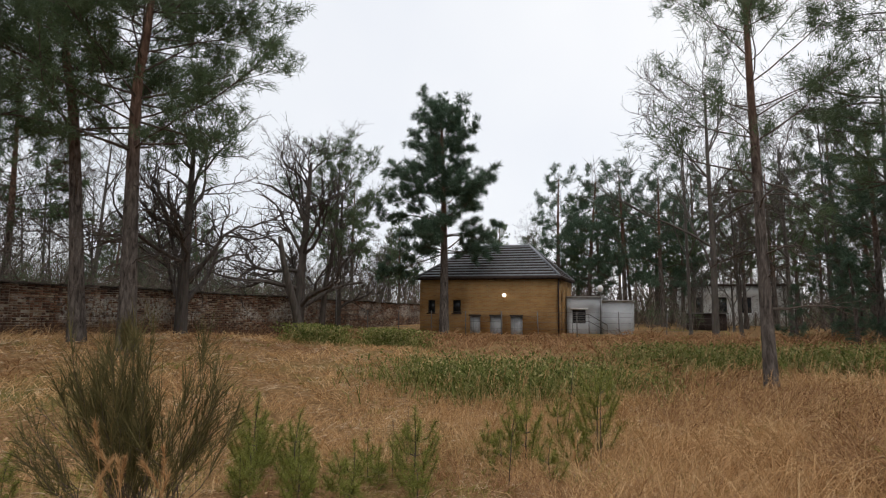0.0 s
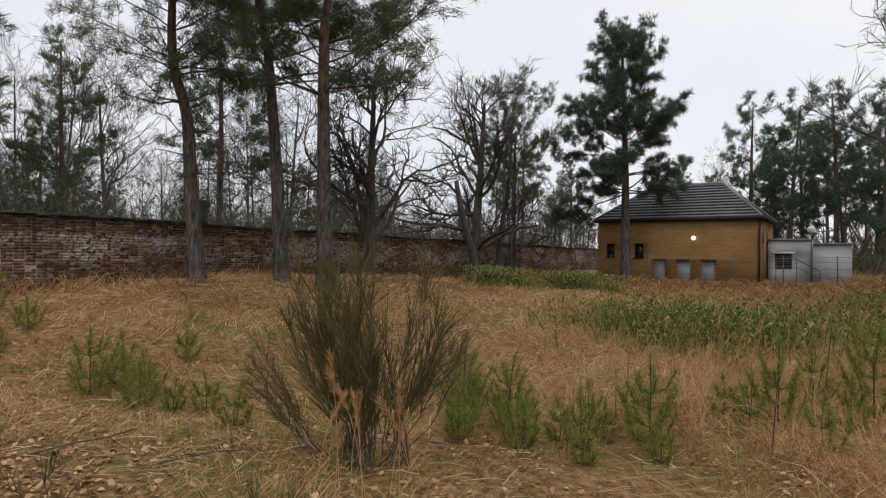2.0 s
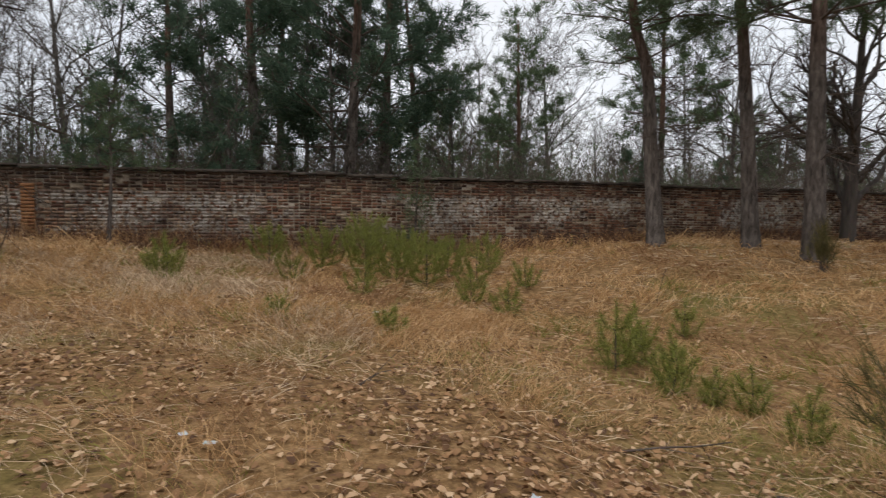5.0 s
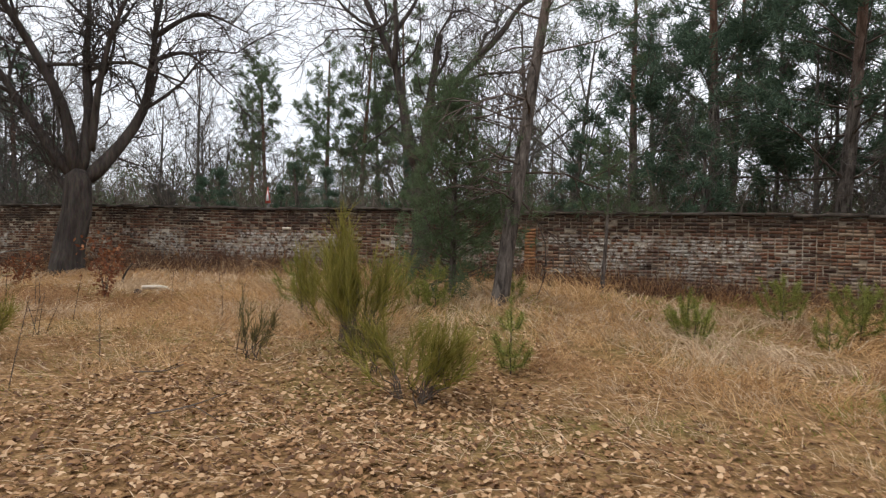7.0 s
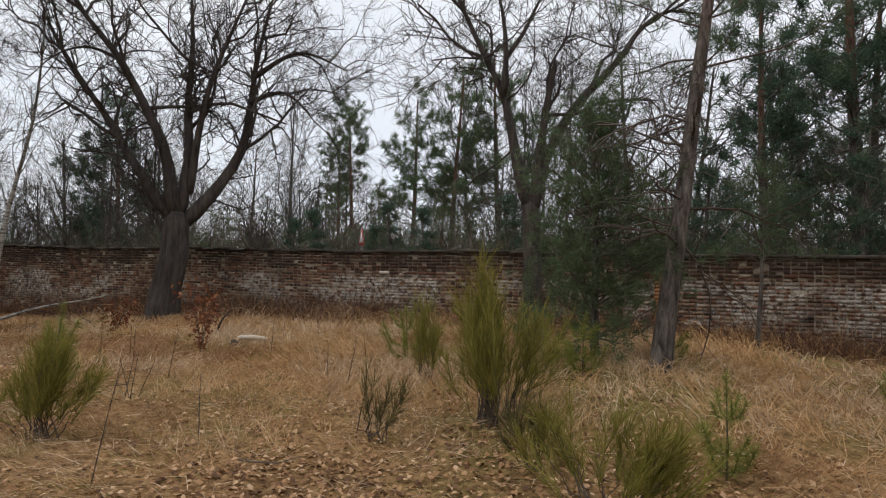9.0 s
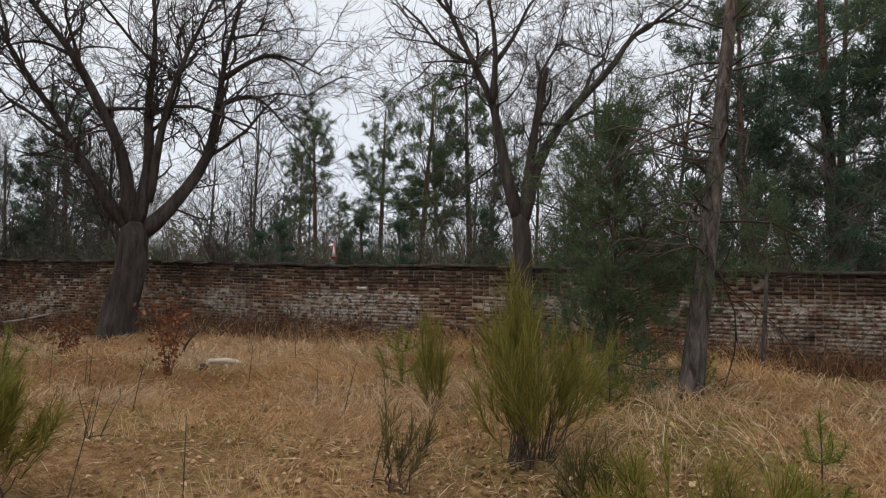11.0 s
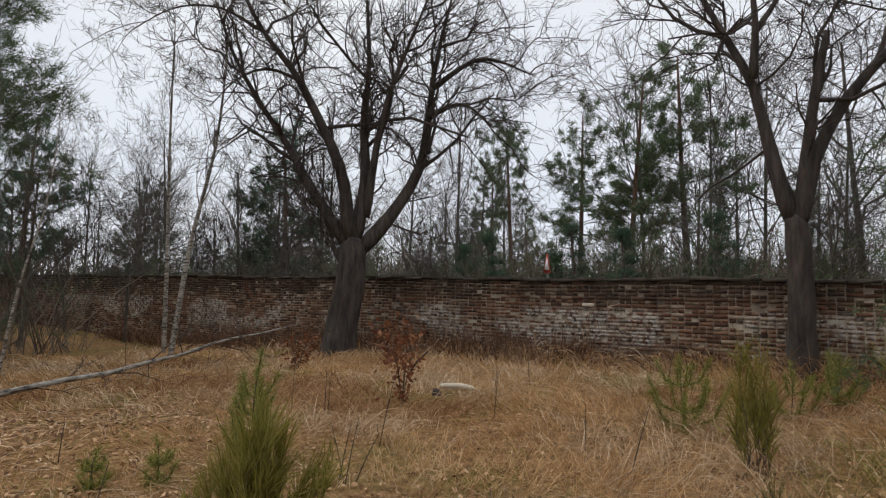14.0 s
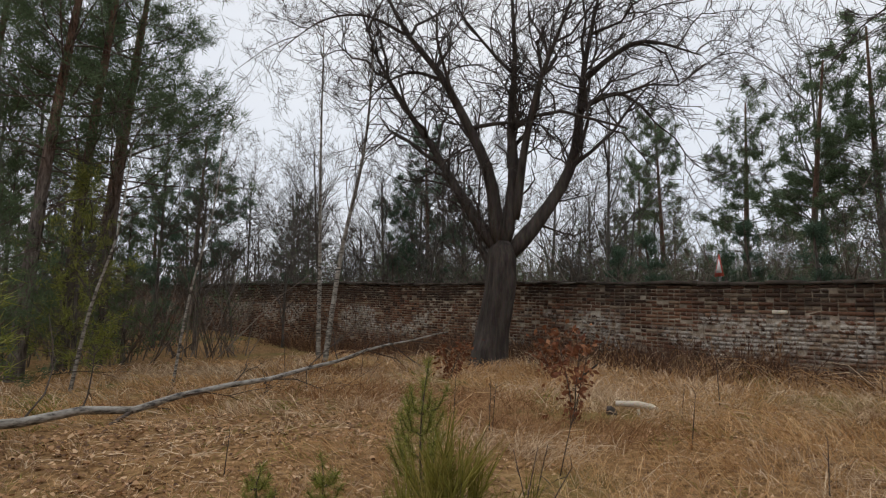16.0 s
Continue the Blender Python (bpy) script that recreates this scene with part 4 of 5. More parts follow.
# birches
for (x, y, lx, ly, hh, r, sd) in ((-16.6, -20.7, 0.3, 0.25, 9.5, 0.075, 31), (-15.6, -18.6, -0.55, 0.75, 8.5, 0.08, 32), (-9.9, -17.8, -0.5, 0.7, 4.5, 0.04, 33), (-11.4, -16.8, -0.35, 0.75, 5.0, 0.03, 34)):
    r_ = seed(sd)
    bt = thing("birch_tree", "thin white-barked birch leaning before the wall", "tree", (x, y, land(x, y)), "young birches")
    tr = curve([(0, 0, -0.2), (lx * 0.4, ly * 0.4, hh * 0.33), (lx, ly, hh * 0.66), (lx * 1.2, ly * 1.2, hh)], 12)
    b = Build()
    b.tube(tr, r * np.linspace(1, 0.2, 12), 7, cap=False)
    part("trunk", b, BIRCH, bt, smooth=True)
    b = Build()
    for k in range(22):
        i = r_.integers(4, 12)
        a = r_.uniform(0, 6.28)
        twigs(b, tr[min(i, 11)], (math.cos(a) * 0.5, math.sin(a) * 0.5, 0.9), r_.uniform(0.5, 1.3), r * 0.22, 1, r_, droop=0.1)
    tagged(part("crown", b, TWIG, bt), kind="stuff")

# pines at the southern edge, before the wall
for k, (x, y, hh) in enumerate(((-10.3, -21.8, 13), (-11.4, -23.6, 14), (-9.3, -20.4, 12), (-12.6, -31, 13), (-8.2, -24, 13))):
    pine("tall pine with a reddish trunk at the wood's edge", (x, y, land(x, y)), [(0, 0, -0.2), (-0.3, 0.1, hh * 0.4), (-1.0, 0.3, hh)], 0.17, seed(41 + k), 4.4 + k * 0.3, 0.6, 5,
         (3.0, 3.5, 1.6), size=0.26, width=0.018, stubs=14, group="edge pines", count=11, bare=0.4, keep=0.72)

for k, (x, y, hh) in enumerate(((-8.6, -17.6, 3.6), (-10.4, -20.5, 4.6), (-9.2, -22.0, 5.2), (-7.4, -15.8, 2.4), (-12.2, -24.0, 4.5), (-7.7, -12.4, 1.5), (-6.9, -13.6, 2.2))):
    pine("young yellow-green pine at the wood's edge", (x, y, land(x, y)), [(0, 0, -0.2), (0.05, 0.05, hh * 0.5), (0.0, 0.1, hh)], 0.06, seed(51 + k), 0.4, 0.36, 5,
         (1.3, 1.0, 0.4), size=0.2, width=0.013, needles=NEEDLES_YOUNG if k % 2 else NEEDLES, bare=0.12, count=16, name="young_pine", group="edge saplings")

# ---- the woods beyond the wall and round the clearing ----
wood_rng = seed(60)


def far_pine(n, hh, first, reach, needles):
    return pine("pine of the surrounding wood", (-30, 0, 0), [(0, 0, -0.3), (0.1, 0.05, hh * 0.5), (0.2, -0.1, hh)], 0.13 + hh * 0.006, seed(n), first, 0.72, 4, reach,
                size=0.32, width=0.032, dens=0.85, needles=needles, group="wood pines", bare=0.35, count=20, stubs=8, keep=0.85)


protos = {
    "p0": far_pine(61, 12.5, 4.8, (2.4, 2.6, 1.5), NEEDLES),
    "p1": far_pine(62, 10.5, 2.6, (2.2, 2.5, 1.2), NEEDLES_BLUE),
    "p2": far_pine(63, 14.0, 7.2, (2.1, 2.6, 1.6), NEEDLES),
    "p3": far_pine(64, 5.0, 0.5, (1.5, 1.1, 0.4), NEEDLES_BLUE),
    # grey-brown twigs; the paler bark also puts distance haze into the colour
    "b0": bare_tree("bare deciduous tree of the surrounding wood", (-30, 5, 0), 11.5, 0.15, seed(65), 4, 11, fork=0.25, fine=0.018, group="wood bare trees", spread=0.45, mat=GREY_BARK),
    "b1": bare_tree("bare deciduous tree of the surrounding wood", (-30, 8, 0), 9.5, 0.13, seed(66), 4, 10, fork=0.2, fine=0.018, group="wood bare trees", spread=0.6, mat=GREY_BARK),
    "b2": bare_tree("slim bare tree of the surrounding wood", (-30, 11, 0), 12.5, 0.1, seed(67), 4, 12, fork=0.35, fine=0.022, group="wood bare trees", spread=0.3, mat=GREY_BARK),
    "b3": bare_tree("many-stemmed bare shrub of the surrounding wood", (-30, 14, 0), 5.0, 0.07, seed(68), 4, 12, fork=0.05, fine=0.018, group="wood shrubs", spread=0.5, mat=GREY_BARK, name="bare_shrub"),
}
used = set()


def plant(kind, x, y, s=1.0, turn=None):
    turn = wood_rng.uniform(0, 360) if turn is None else turn
    m = pose(x, y, land(x, y) - 0.05, wood_rng.normal(0, 2), wood_rng.normal(0, 2), turn) @ Matrix.Scale(s, 4)
    if kind in used:
        copy_thing(protos[kind], m)
    else:
        used.add(kind)
        protos[kind].matrix_basis = m


# single trees that stand out behind the wall
for kind, x, y, s in (
        ("p1", -27.0, 7.0, 1.25), ("p1", -25.0, 5.2, 1.0), ("p0", -30.5, 9.5, 1.0), ("p0", -33, 3.5, 1.1), ("p1", -26.0, -0.2, 0.78), ("p1", -28.4, 2.6, 1.1), ("p3", -22.6, 1.6, 0.8), ("p3", -23.0, -1.8, 0.95), ("p3", -22.4, -9.5, 0.75), ("p3", -23.0, -13.6, 0.8), ("b2", -28, 4.2, 0.95), ("b2", -30, 6.5, 1.0), ("b0", -33, 0.5, 1.0), ("b1", -26.5, 9.8, 0.7),
        ("b2", -38.5, 17.7, 1.05), ("b2", -39.3, 18.6, 0.95), ("b0", -37.5, 19.8, 1.0), ("b2", -40.5, 16.5, 1.0), ("b1", -33, 23, 1.1), ("b0", -31, 27, 1.0),
        ("p3", -30, 20, 1.0), ("p3", -28, 24, 0.9), ("b1", -27, 31, 1.0), ("b3", -24, 36, 1.1), ("b3", -23, 41, 1.2), ("b3", -22.5, 46, 1.2), ("p3", -26, 18, 0.8),
        ("p0", -33.5, -10.8, 0.95), ("p0", -32, -13.0, 0.85), ("b1", -29, -9.5, 1.0), ("b2", -36, -13.5, 1.15), ("b2", -38, -9, 1.2), ("b2", -37, -11, 1.1), ("b1", -30.5, -5.5, 1.1),
        ("b1", -29, -18.5, 1.0), ("b1", -33, -22, 1.05), ("p3", -25, -12, 0.9), ("p3", -26, -8, 0.95), ("p3", -24.5, -16, 0.8),
        ("b0", -28, -27, 0.9), ("b1", -26, -33, 1.0), ("b1", -31, -31, 1.0), ("b3", -24, -25, 1.1), ("b3", -23.5, -21, 1.0), ("p0", -36, -17, 0.9), ("b0", -34, -5, 1.1)):
    plant(kind, x, y, s)
# brushwood and slim trees close behind the wall
for k in range(112):
    x, y = -wood_rng.uniform(23, 44), wood_rng.uniform(-56, 10) if k < 92 else wood_rng.uniform(10, 52)
    plant(wood_rng.choice(["b1", "b1", "b0", "b2", "b3", "b3", "p3"]), x, y, wood_rng.uniform(0.6, 0.95) if k < 92 else wood_rng.uniform(0.45, 0.65))
for k in range(64):
    plant(wood_rng.choice(["b1", "b0", "b0", "b2", "b3", "p3", "p0"]), -wood_rng.uniform(24, 60), wood_rng.uniform(14, 66), wood_rng.uniform(0.6, 0.95))
# the southern side
for k in range(34):
    plant(wood_rng.choice(["b1", "b0", "b3", "b2", "p3", "p1"]), wood_rng.uniform(-34, -6), -wood_rng.uniform(27, 58), wood_rng.uniform(0.6, 0.95))
# the wood east of the house
for k in range(30):
    y = wood_rng.uniform(20, 62)
    plant(wood_rng.choice(["b0", "b2", "p0", "p2", "p3", "b3"]), 3.5 + (62 - y) * 0.08 + abs(wood_rng.normal(0, 7)), y, wood_rng.uniform(0.65, 1.0))
# the wood behind the house
for kind, x, y, s in (
        ("b0", 0.9, 32.0, 1.15), ("b1", 2.2, 33.8, 1.25), ("b2", 0.2, 38.5, 1.1), ("p1", -4, 55, 1.0), ("p1", -1, 52, 0.9), ("p1", -7.5, 60, 1.05), ("p1", 1.4, 58, 1.0), ("p1", -10.5, 63, 1.1), ("p0", -6.5, 62, 1.0), ("p2", -3.5, 58, 0.85), ("p0", -1.5, 60, 0.95), ("p0", -9, 66, 1.0), ("p2", -5, 70, 0.95), ("p0", 0.5, 55, 0.85), ("p0", 2.5, 52, 0.8), ("p2", 4.5, 50, 0.8),
        ("p0", 6, 47, 0.85), ("b0", 5.5, 40, 1.0), ("b2", 6.5, 36, 1.05), ("b0", 8, 33, 1.1), ("p2", 8.5, 42, 0.95), ("p1", 7, 31, 0.7), ("p1", 9.5, 27, 0.8), ("p3", 5.2, 27.5, 0.8),
        ("b2", 10.5, 30, 1.1), ("p2", 11, 24, 0.95), ("p0", 8.5, 20.5, 0.95), ("p3", 6.5, 22, 0.9), ("p1", 10.5, 20, 0.9), ("b1", 3, 44, 0.9), ("b1", 1.5, 48, 0.8), ("p2", 13, 36, 1.0),
        ("p3", 4.0, 31, 0.6), ("p3", 7.2, 18.5, 0.7), ("b3", 9, 24, 1.0), ("b3", 6, 33, 0.9), ("p0", 12, 17, 1.0)):
    plant(kind, x, y, s)
# the deeper wood, scattered
for k in range(84):
    if k < 48:
        x, y = -wood_rng.uniform(36, 75), wood_rng.uniform(-75, 75)
        if 12 < y < 40 and x > -62:
            x -= 25
    elif k < 70:
        x, y = wood_rng.uniform(-45, 40), wood_rng.uniform(66, 105)
    else:
        x, y = wood_rng.uniform(-32, 5), -wood_rng.uniform(36, 75)
    kind = wood_rng.choice(["p0", "p1", "p2", "b0", "b1", "b2", "b2", "b0"])
    plant(kind, x, y, wood_rng.uniform(0.7, 1.0))
# and behind the walker
for k in range(16):
    a = wood_rng.uniform(-1.9, 1.0)
    r = wood_rng.uniform(22, 45)
    plant(wood_rng.choice(["p0", "p1", "b0", "p2"]), 6 + math.cos(a) * r, -4 + math.sin(a) * r, wood_rng.uniform(0.8, 1.1))


def thicket(tw, gr, x, y, h, r, stems, sprays, green, wide, gauge):
    """One tangle: bent stems, twigs that arch off them, and at times green sprays."""
    z = land(x, y) - 0.05
    b0 = np.column_stack([r.normal(x, wide * 0.6, stems), r.normal(y, wide * 0.6, stems), np.full(stems, z)])
    up = np.column_stack([r.normal(0, 0.3, stems), r.normal(0, 0.3, stems), r.uniform(0.4, 1.0, stems)]) * h
    tw.blades(b0, b0 + up, gauge * r.uniform(1.2, 2.6, stems), r.uniform(-0.05, 0.08), r)
    k = r.integers(0, stems, sprays)
    u = r.uniform(0.2, 1.0, (sprays, 1)) ** 0.8
    c = b0[k] + up[k] * u
    way = r.normal(0, 1, (sprays, 3)) * (0.55, 0.55, 0.4) + (0, 0, 0.35)
    tw.blades(c, c + way * h * 0.22 * (1.3 - u), gauge * r.uniform(0.5, 1.0, sprays), 0.1, r)
    if green:
        k = r.integers(0, sprays, green // 14 + 1)
        c = np.repeat(c[k] + way[k] * h * 0.12, 14, 0) + r.normal(0, 0.13, (len(k) * 14, 3))
        gr.blades(c, c + r.normal(0, 0.13, c.shape) + (0, 0, 0.05), gauge * r.uniform(0.9, 1.5, len(c)), rng=r)


def underwood():
    """Thickets of saplings and low boughs that close the view between the trunks."""
    r = seed(70)
    tw, gr = Build(), Build()
    for k in range(2300):
        q = r.random()
        if q < 0.66:
            x, y = -r.uniform(23.6, 50), r.uniform(-60, 62)
        elif q < 0.86:
            x, y = r.uniform(-5, 45), r.uniform(44, 80)
            if r.random() < 0.3:
                continue
        else:
            x, y = r.uniform(-16, 2), -r.uniform(24, 50)
        swell = 0.75 + 0.5 * noise.noise((x * 0.11, y * 0.11, 2.0))
        h = r.uniform(2.4, 5.4) * swell * (0.8 if y > 40 else 1.0)
        leafy_one = r.random() < 0.42 + 0.5 * noise.noise((x * 0.09, y * 0.09, 8.0))
        thicket(tw, gr, x, y, h, r, 9, 90, 170 if leafy_one else 0, 0.95, 0.02)
    for k in range(1050):
        x, y = -r.uniform(23.6, 36), r.uniform(-36, 14) if k < 850 else r.uniform(14, 50)
        thicket(tw, gr, x, y, r.uniform(2.6, 5.2), r, 8, 90, 240 if r.random() < 0.6 else 0, 1.0, 0.018)
    # the far wood that shuts off the horizon
    for k in range(1300):
        a = r.uniform(-0.62, 1.12) * math.pi
        d = r.uniform(58, 100)
        x, y = -8 - d * math.cos(a - 0.25 * math.pi), 4 + d * math.sin(a - 0.25 * math.pi)
        thicket(tw, gr, x, y, r.uniform(4.5, 9.5), r, 12, 60, 70 if r.random() < 0.5 else 0, 1.7, 0.06)
    ob = new("underwood", tw.mesh("underwood", BRUSH))
    tagged(ob, "tangled bare brown underwood between the trunks", "underwood", kind="stuff")
    ob = new("green_underwood", gr.mesh("green_underwood", NEEDLES))
    tagged(ob, "low green boughs and brush in the wood", "underwood", kind="stuff")


underwood()

# ---- shrubs in the clearing ----


def broom(label, x, y, h, w, n, rng, mat=None, twiggy=7, name="broom_bush", lean=(0, 0), thick=0.007):
    """A broom bush: many wiry stems fanning up from one stool."""
    t = thing(name, label, "bush", (x, y, land(x, y)), "broom bushes")
    wood, green = Build(), Build()
    clumps = [(rng.uniform(0, 6.28), rng.uniform(0.15, 1.0), rng.uniform(0.6, 1.08), rng.uniform(0.38, 0.56)) for k in range(max(3, n // 7))]
    for k in range(n):
        ca, co, ch, cm = clumps[k % len(clumps)]
        a = ca + rng.normal(0, 0.38)
        out = abs(co + rng.normal(0, 0.16))
        hh = h * ch * rng.uniform(0.6, 1.06) * (1.08 - 0.22 * out)
        wa = a + rng.normal(0, 0.3)
        ex, ey = math.cos(a) * out * w * 0.6 + lean[0] * h, math.sin(a) * out * w * 0.6 + lean[1] * h
        mx, my = math.cos(wa) * out * w * cm + lean[0] * h * 0.6, math.sin(wa) * out * w * cm + lean[1] * h * 0.6
        r0 = rng.uniform(0, 0.22) * w
        pts = curve([(math.cos(a) * r0, math.sin(a) * r0, -0.06), (mx * 0.6, my * 0.6, hh * 0.28), (mx, my, hh * 0.6), (ex, ey, hh)], 9)
        pts[1:-1] += rng.normal(0, 0.02, (7, 3))
        wood.tube(pts, thick * rng.uniform(0.6, 1.1) * np.linspace(1, 0.25, 9), 4, cap=False)
        m = twiggy * 6
        f = 2.6 + 5.3 * rng.uniform(0, 1, m) ** 0.7
        i = f.astype(int)
        c = pts[i] + (pts[np.minimum(i + 1, 8)] - pts[i]) * (f - i)[:, None]
        d = pts[np.minimum(i + 1, 8)] - pts[np.maximum(i - 1, 0)]
        d = d / (np.linalg.norm(d, axis=1, keepdims=True) + 1e-9)
        tip = c + (d + rng.normal(0, 0.36, (m, 3)) + (0, 0, 0.2)) * rng.uniform(0.08, 0.3, (m, 1)) * min(1.0, h)
        green.blades(c, tip, np.full(m, 0.0065), 0.03, rng)
        c2 = c + (tip - c) * 0.45
        tip2 = c2 + (tip - c) * 0.5 + rng.normal(0, 0.045, (m, 3))
        green.blades(c2, tip2, np.full(m, 0.0055), 0.0, rng)
    tagged(part("stemwork", wood, TWIG, t), kind="stuff")
    tagged(part("foliage", green, mat or BROOM, t), kind="stuff")
    return t


broom("large dark broom bush with wiry brown-green stems", -5.8, 5.8, 1.58, 1.7, 66, seed(80), twiggy=9)
broom("low bent broom shoot beside the large bush", -6.15, 5.7, 0.8, 0.6, 9, seed(81), lean=(-1.1, -0.1))
broom("tall green broom bush before the wall", -11.92, -3.5, 1.62, 1.0, 60, seed(82), BROOM_FRESH, 9)
broom("green broom bush beside the path", -9.6, -6.95, 0.78, 0.9, 30, seed(83), BROOM_FRESH, 10)
broom("low fresh green broom bush in the leaves", -10.3, -2.15, 0.78, 0.85, 34, seed(84), BROOM_FRESH, 8)
broom("small upright broom bush in the leaves", -11.0, -2.85, 0.68, 0.4, 9, seed(85), BROOM, 8)
broom("thin half-dry broom bush in the grass", -11.0, -4.35, 0.68, 0.55, 9, seed(86), BROOM, 6)
broom("thin half-dry broom bush in the grass", -13.2, -4.9, 0.95, 0.6, 16, seed(87), BROOM_FRESH, 8)
broom("small dark broom bush in the dry grass", -4.6, 3.6, 0.45, 0.35, 7, seed(88), BROOM, 6)
broom("thin dry broom stems beside the path", -5.4, 3.2, 0.5, 0.5, 8, seed(89), BROOM, 4)
broom("green broom clump before the pines", -13.0, 12.5, 0.9, 0.8, 22, seed(90), BROOM, 8)


def sapling(label, x, y, h, rng, mat=None, wide=0.5, needle=0.11, group="pine saplings"):
    """A knee-high pine: leader, whorls of upturned shoots, needles all along them."""
    t = thing("pine_sapling", label, "sapling", (x, y, land(x, y)), group)
    wood, green = Build(), Build()
    stem = curve([(0, 0, -0.05), tuple(rng.normal(0, 0.02, 2)) + (h * 0.5,), tuple(rng.normal(0, 0.03, 2)) + (h,)], 8)
    wood.tube(stem, 0.011 * max(0.6, h) * np.linspace(1, 0.35, 8), 5, cap=False)
    whorls = max(2, int(h / 0.22))
    shoots = [(stem[-3], stem[-1])]
    for k in range(whorls):
        z = h * (0.22 + 0.62 * k / whorls)
        i = min(int(z / h * 7), 6)
        a0 = rng.uniform(0, 6.28)
        for j in range(rng.integers(4, 7)):
            a = a0 + j * 1.15 + rng.normal(0, 0.2)
            ln = wide * h * rng.uniform(0.35, 0.62) * (1.15 - 0.6 * k / whorls)
            mid = stem[i] + np.array((math.cos(a) * ln * 0.6, math.sin(a) * ln * 0.6, ln * 0.25))
            end = mid + np.array((math.cos(a) * ln * 0.35, math.sin(a) * ln * 0.35, ln * 0.75))
            wood.tube([stem[i], mid, end], [0.005, 0.004, 0.003], 3, cap=False)
            shoots += [(stem[i] * 0.6 + mid * 0.4, mid), (mid, end)]
    for a, b in shoots:
        n = max(40, int(np.linalg.norm(b - a) / 0.0013))
        u = rng.uniform(0, 1, (n, 1))
        c = a + (b - a) * u
        ax = (b - a) / (np.linalg.norm(b - a) + 1e-9)
        d = rng.normal(0, 0.95, (n, 3)) + ax * 0.85
        d /= np.linalg.norm(d, axis=1, keepdims=True)
        green.blades(c, c + d * needle * rng.uniform(0.6, 1.1, (n, 1)), np.full(n, 0.004), rng=rng)
    part("stem", wood, TWIG, t)
    part("foliage", green, mat or NEEDLES_YOUNG, t)
    return t


for k, (x, y, h) in enumerate(((-6.55, 8.34, 1.0), (-5.77, 8.08, 0.85), (-4.35, 8.2, 0.95), (-3.39, 9.79, 0.95), (-4.0, 10.2, 0.5), (-2.5, 10.3, 1.1), (-4.9, 7.8, 0.6), (-3.7, 10.2, 0.55),
                               (-5.3, 7.3, 0.5), (-6.1, 7.6, 0.55), (-6.3, 8.0, 0.7), (-5.5, 7.7, 0.6), (-6.0, 8.5, 0.6), (-5.2, 8.0, 0.45), (-4.8, 8.3, 0.4), (-4.1, 7.7, 0.4), (-6.8, 8.9, 0.6), (-3.6, 9.3, 0.5), (-2.7, 9.8, 0.6), (-3.1, 10.8, 0.7), (-5.1, 8.6, 0.6), (-5.9, 7.2, 0.45), (-2.9, 8.9, 0.5), (-4.6, 7.2, 0.35))):
    sapling("knee-high green pine sapling in the dry grass", x, y, h, seed(100 + k), wide=0.62)
for k, (x, y, h) in enumerate(((-17.3, 2.3, 0.9), (-16.6, 3.3, 1.0), (-15.9, 4.1, 1.1), (-15.2, 4.5, 1.0), (-14.6, 4.9, 1.0), (-16.5, 5.0, 1.0), (-15.4, 5.6, 0.9), (-17.0, 4.3, 1.1), (-16.2, 6.8, 0.85),
                               (-14.2, 6.7, 0.55), (-13.9, 3.6, 0.5), (-14.6, 0.6, 0.65), (-10.7, 3.3, 0.33), (-11.7, 2.1, 0.28), (-14.9, 6.0, 0.8), (-13.4, 5.3, 0.55), (-15.6, 2.6, 0.6), (-12.6, 5.6, 0.5))):
    sapling("bushy young pine on the rise before the wall", x, y, h, seed(130 + k), wide=0.95, mat=NEEDLES_YOUNG)
for k, (x, y, h) in enumerate(((-9.72, 5.54, 0.75), (-8.95, 5.64, 0.5), (-8.45, 6.13, 0.45), (-7.7, 5.95, 0.45), (-9.3, 5.9, 0.55), (-10.3, 6.2, 0.6), (-11.1, 7.6, 0.55), (-8.7, 5.9, 0.35), (-9.9, 6.0, 0.5))):
    sapling("small pine sapling at the edge of the hollow", x, y, h, seed(160 + k), wide=0.7)
for k, (x, y, h, w) in enumerate(((-10.95, -8.7, 1.05, 0.55), (-14.6, -5.9, 0.85, 0.9), (-15.7, -5.0, 0.65, 0.9), (-13.6, -3.0, 0.75, 0.6), (-14.75, -2.1, 0.5, 0.9), (-11.4, -1.45, 0.8, 0.5), (-14.9, 0.55, 0.75, 0.7),
                                  (-10.2, -9.0, 0.4, 0.6), (-9.8, -9.2, 0.35, 0.6), (-16.6, -4.6, 0.7, 0.9), (-13.9, -3.4, 0.4, 0.9))):
    sapling("small green pine sapling in the straw", x, y, h, seed(180 + k), wide=w)


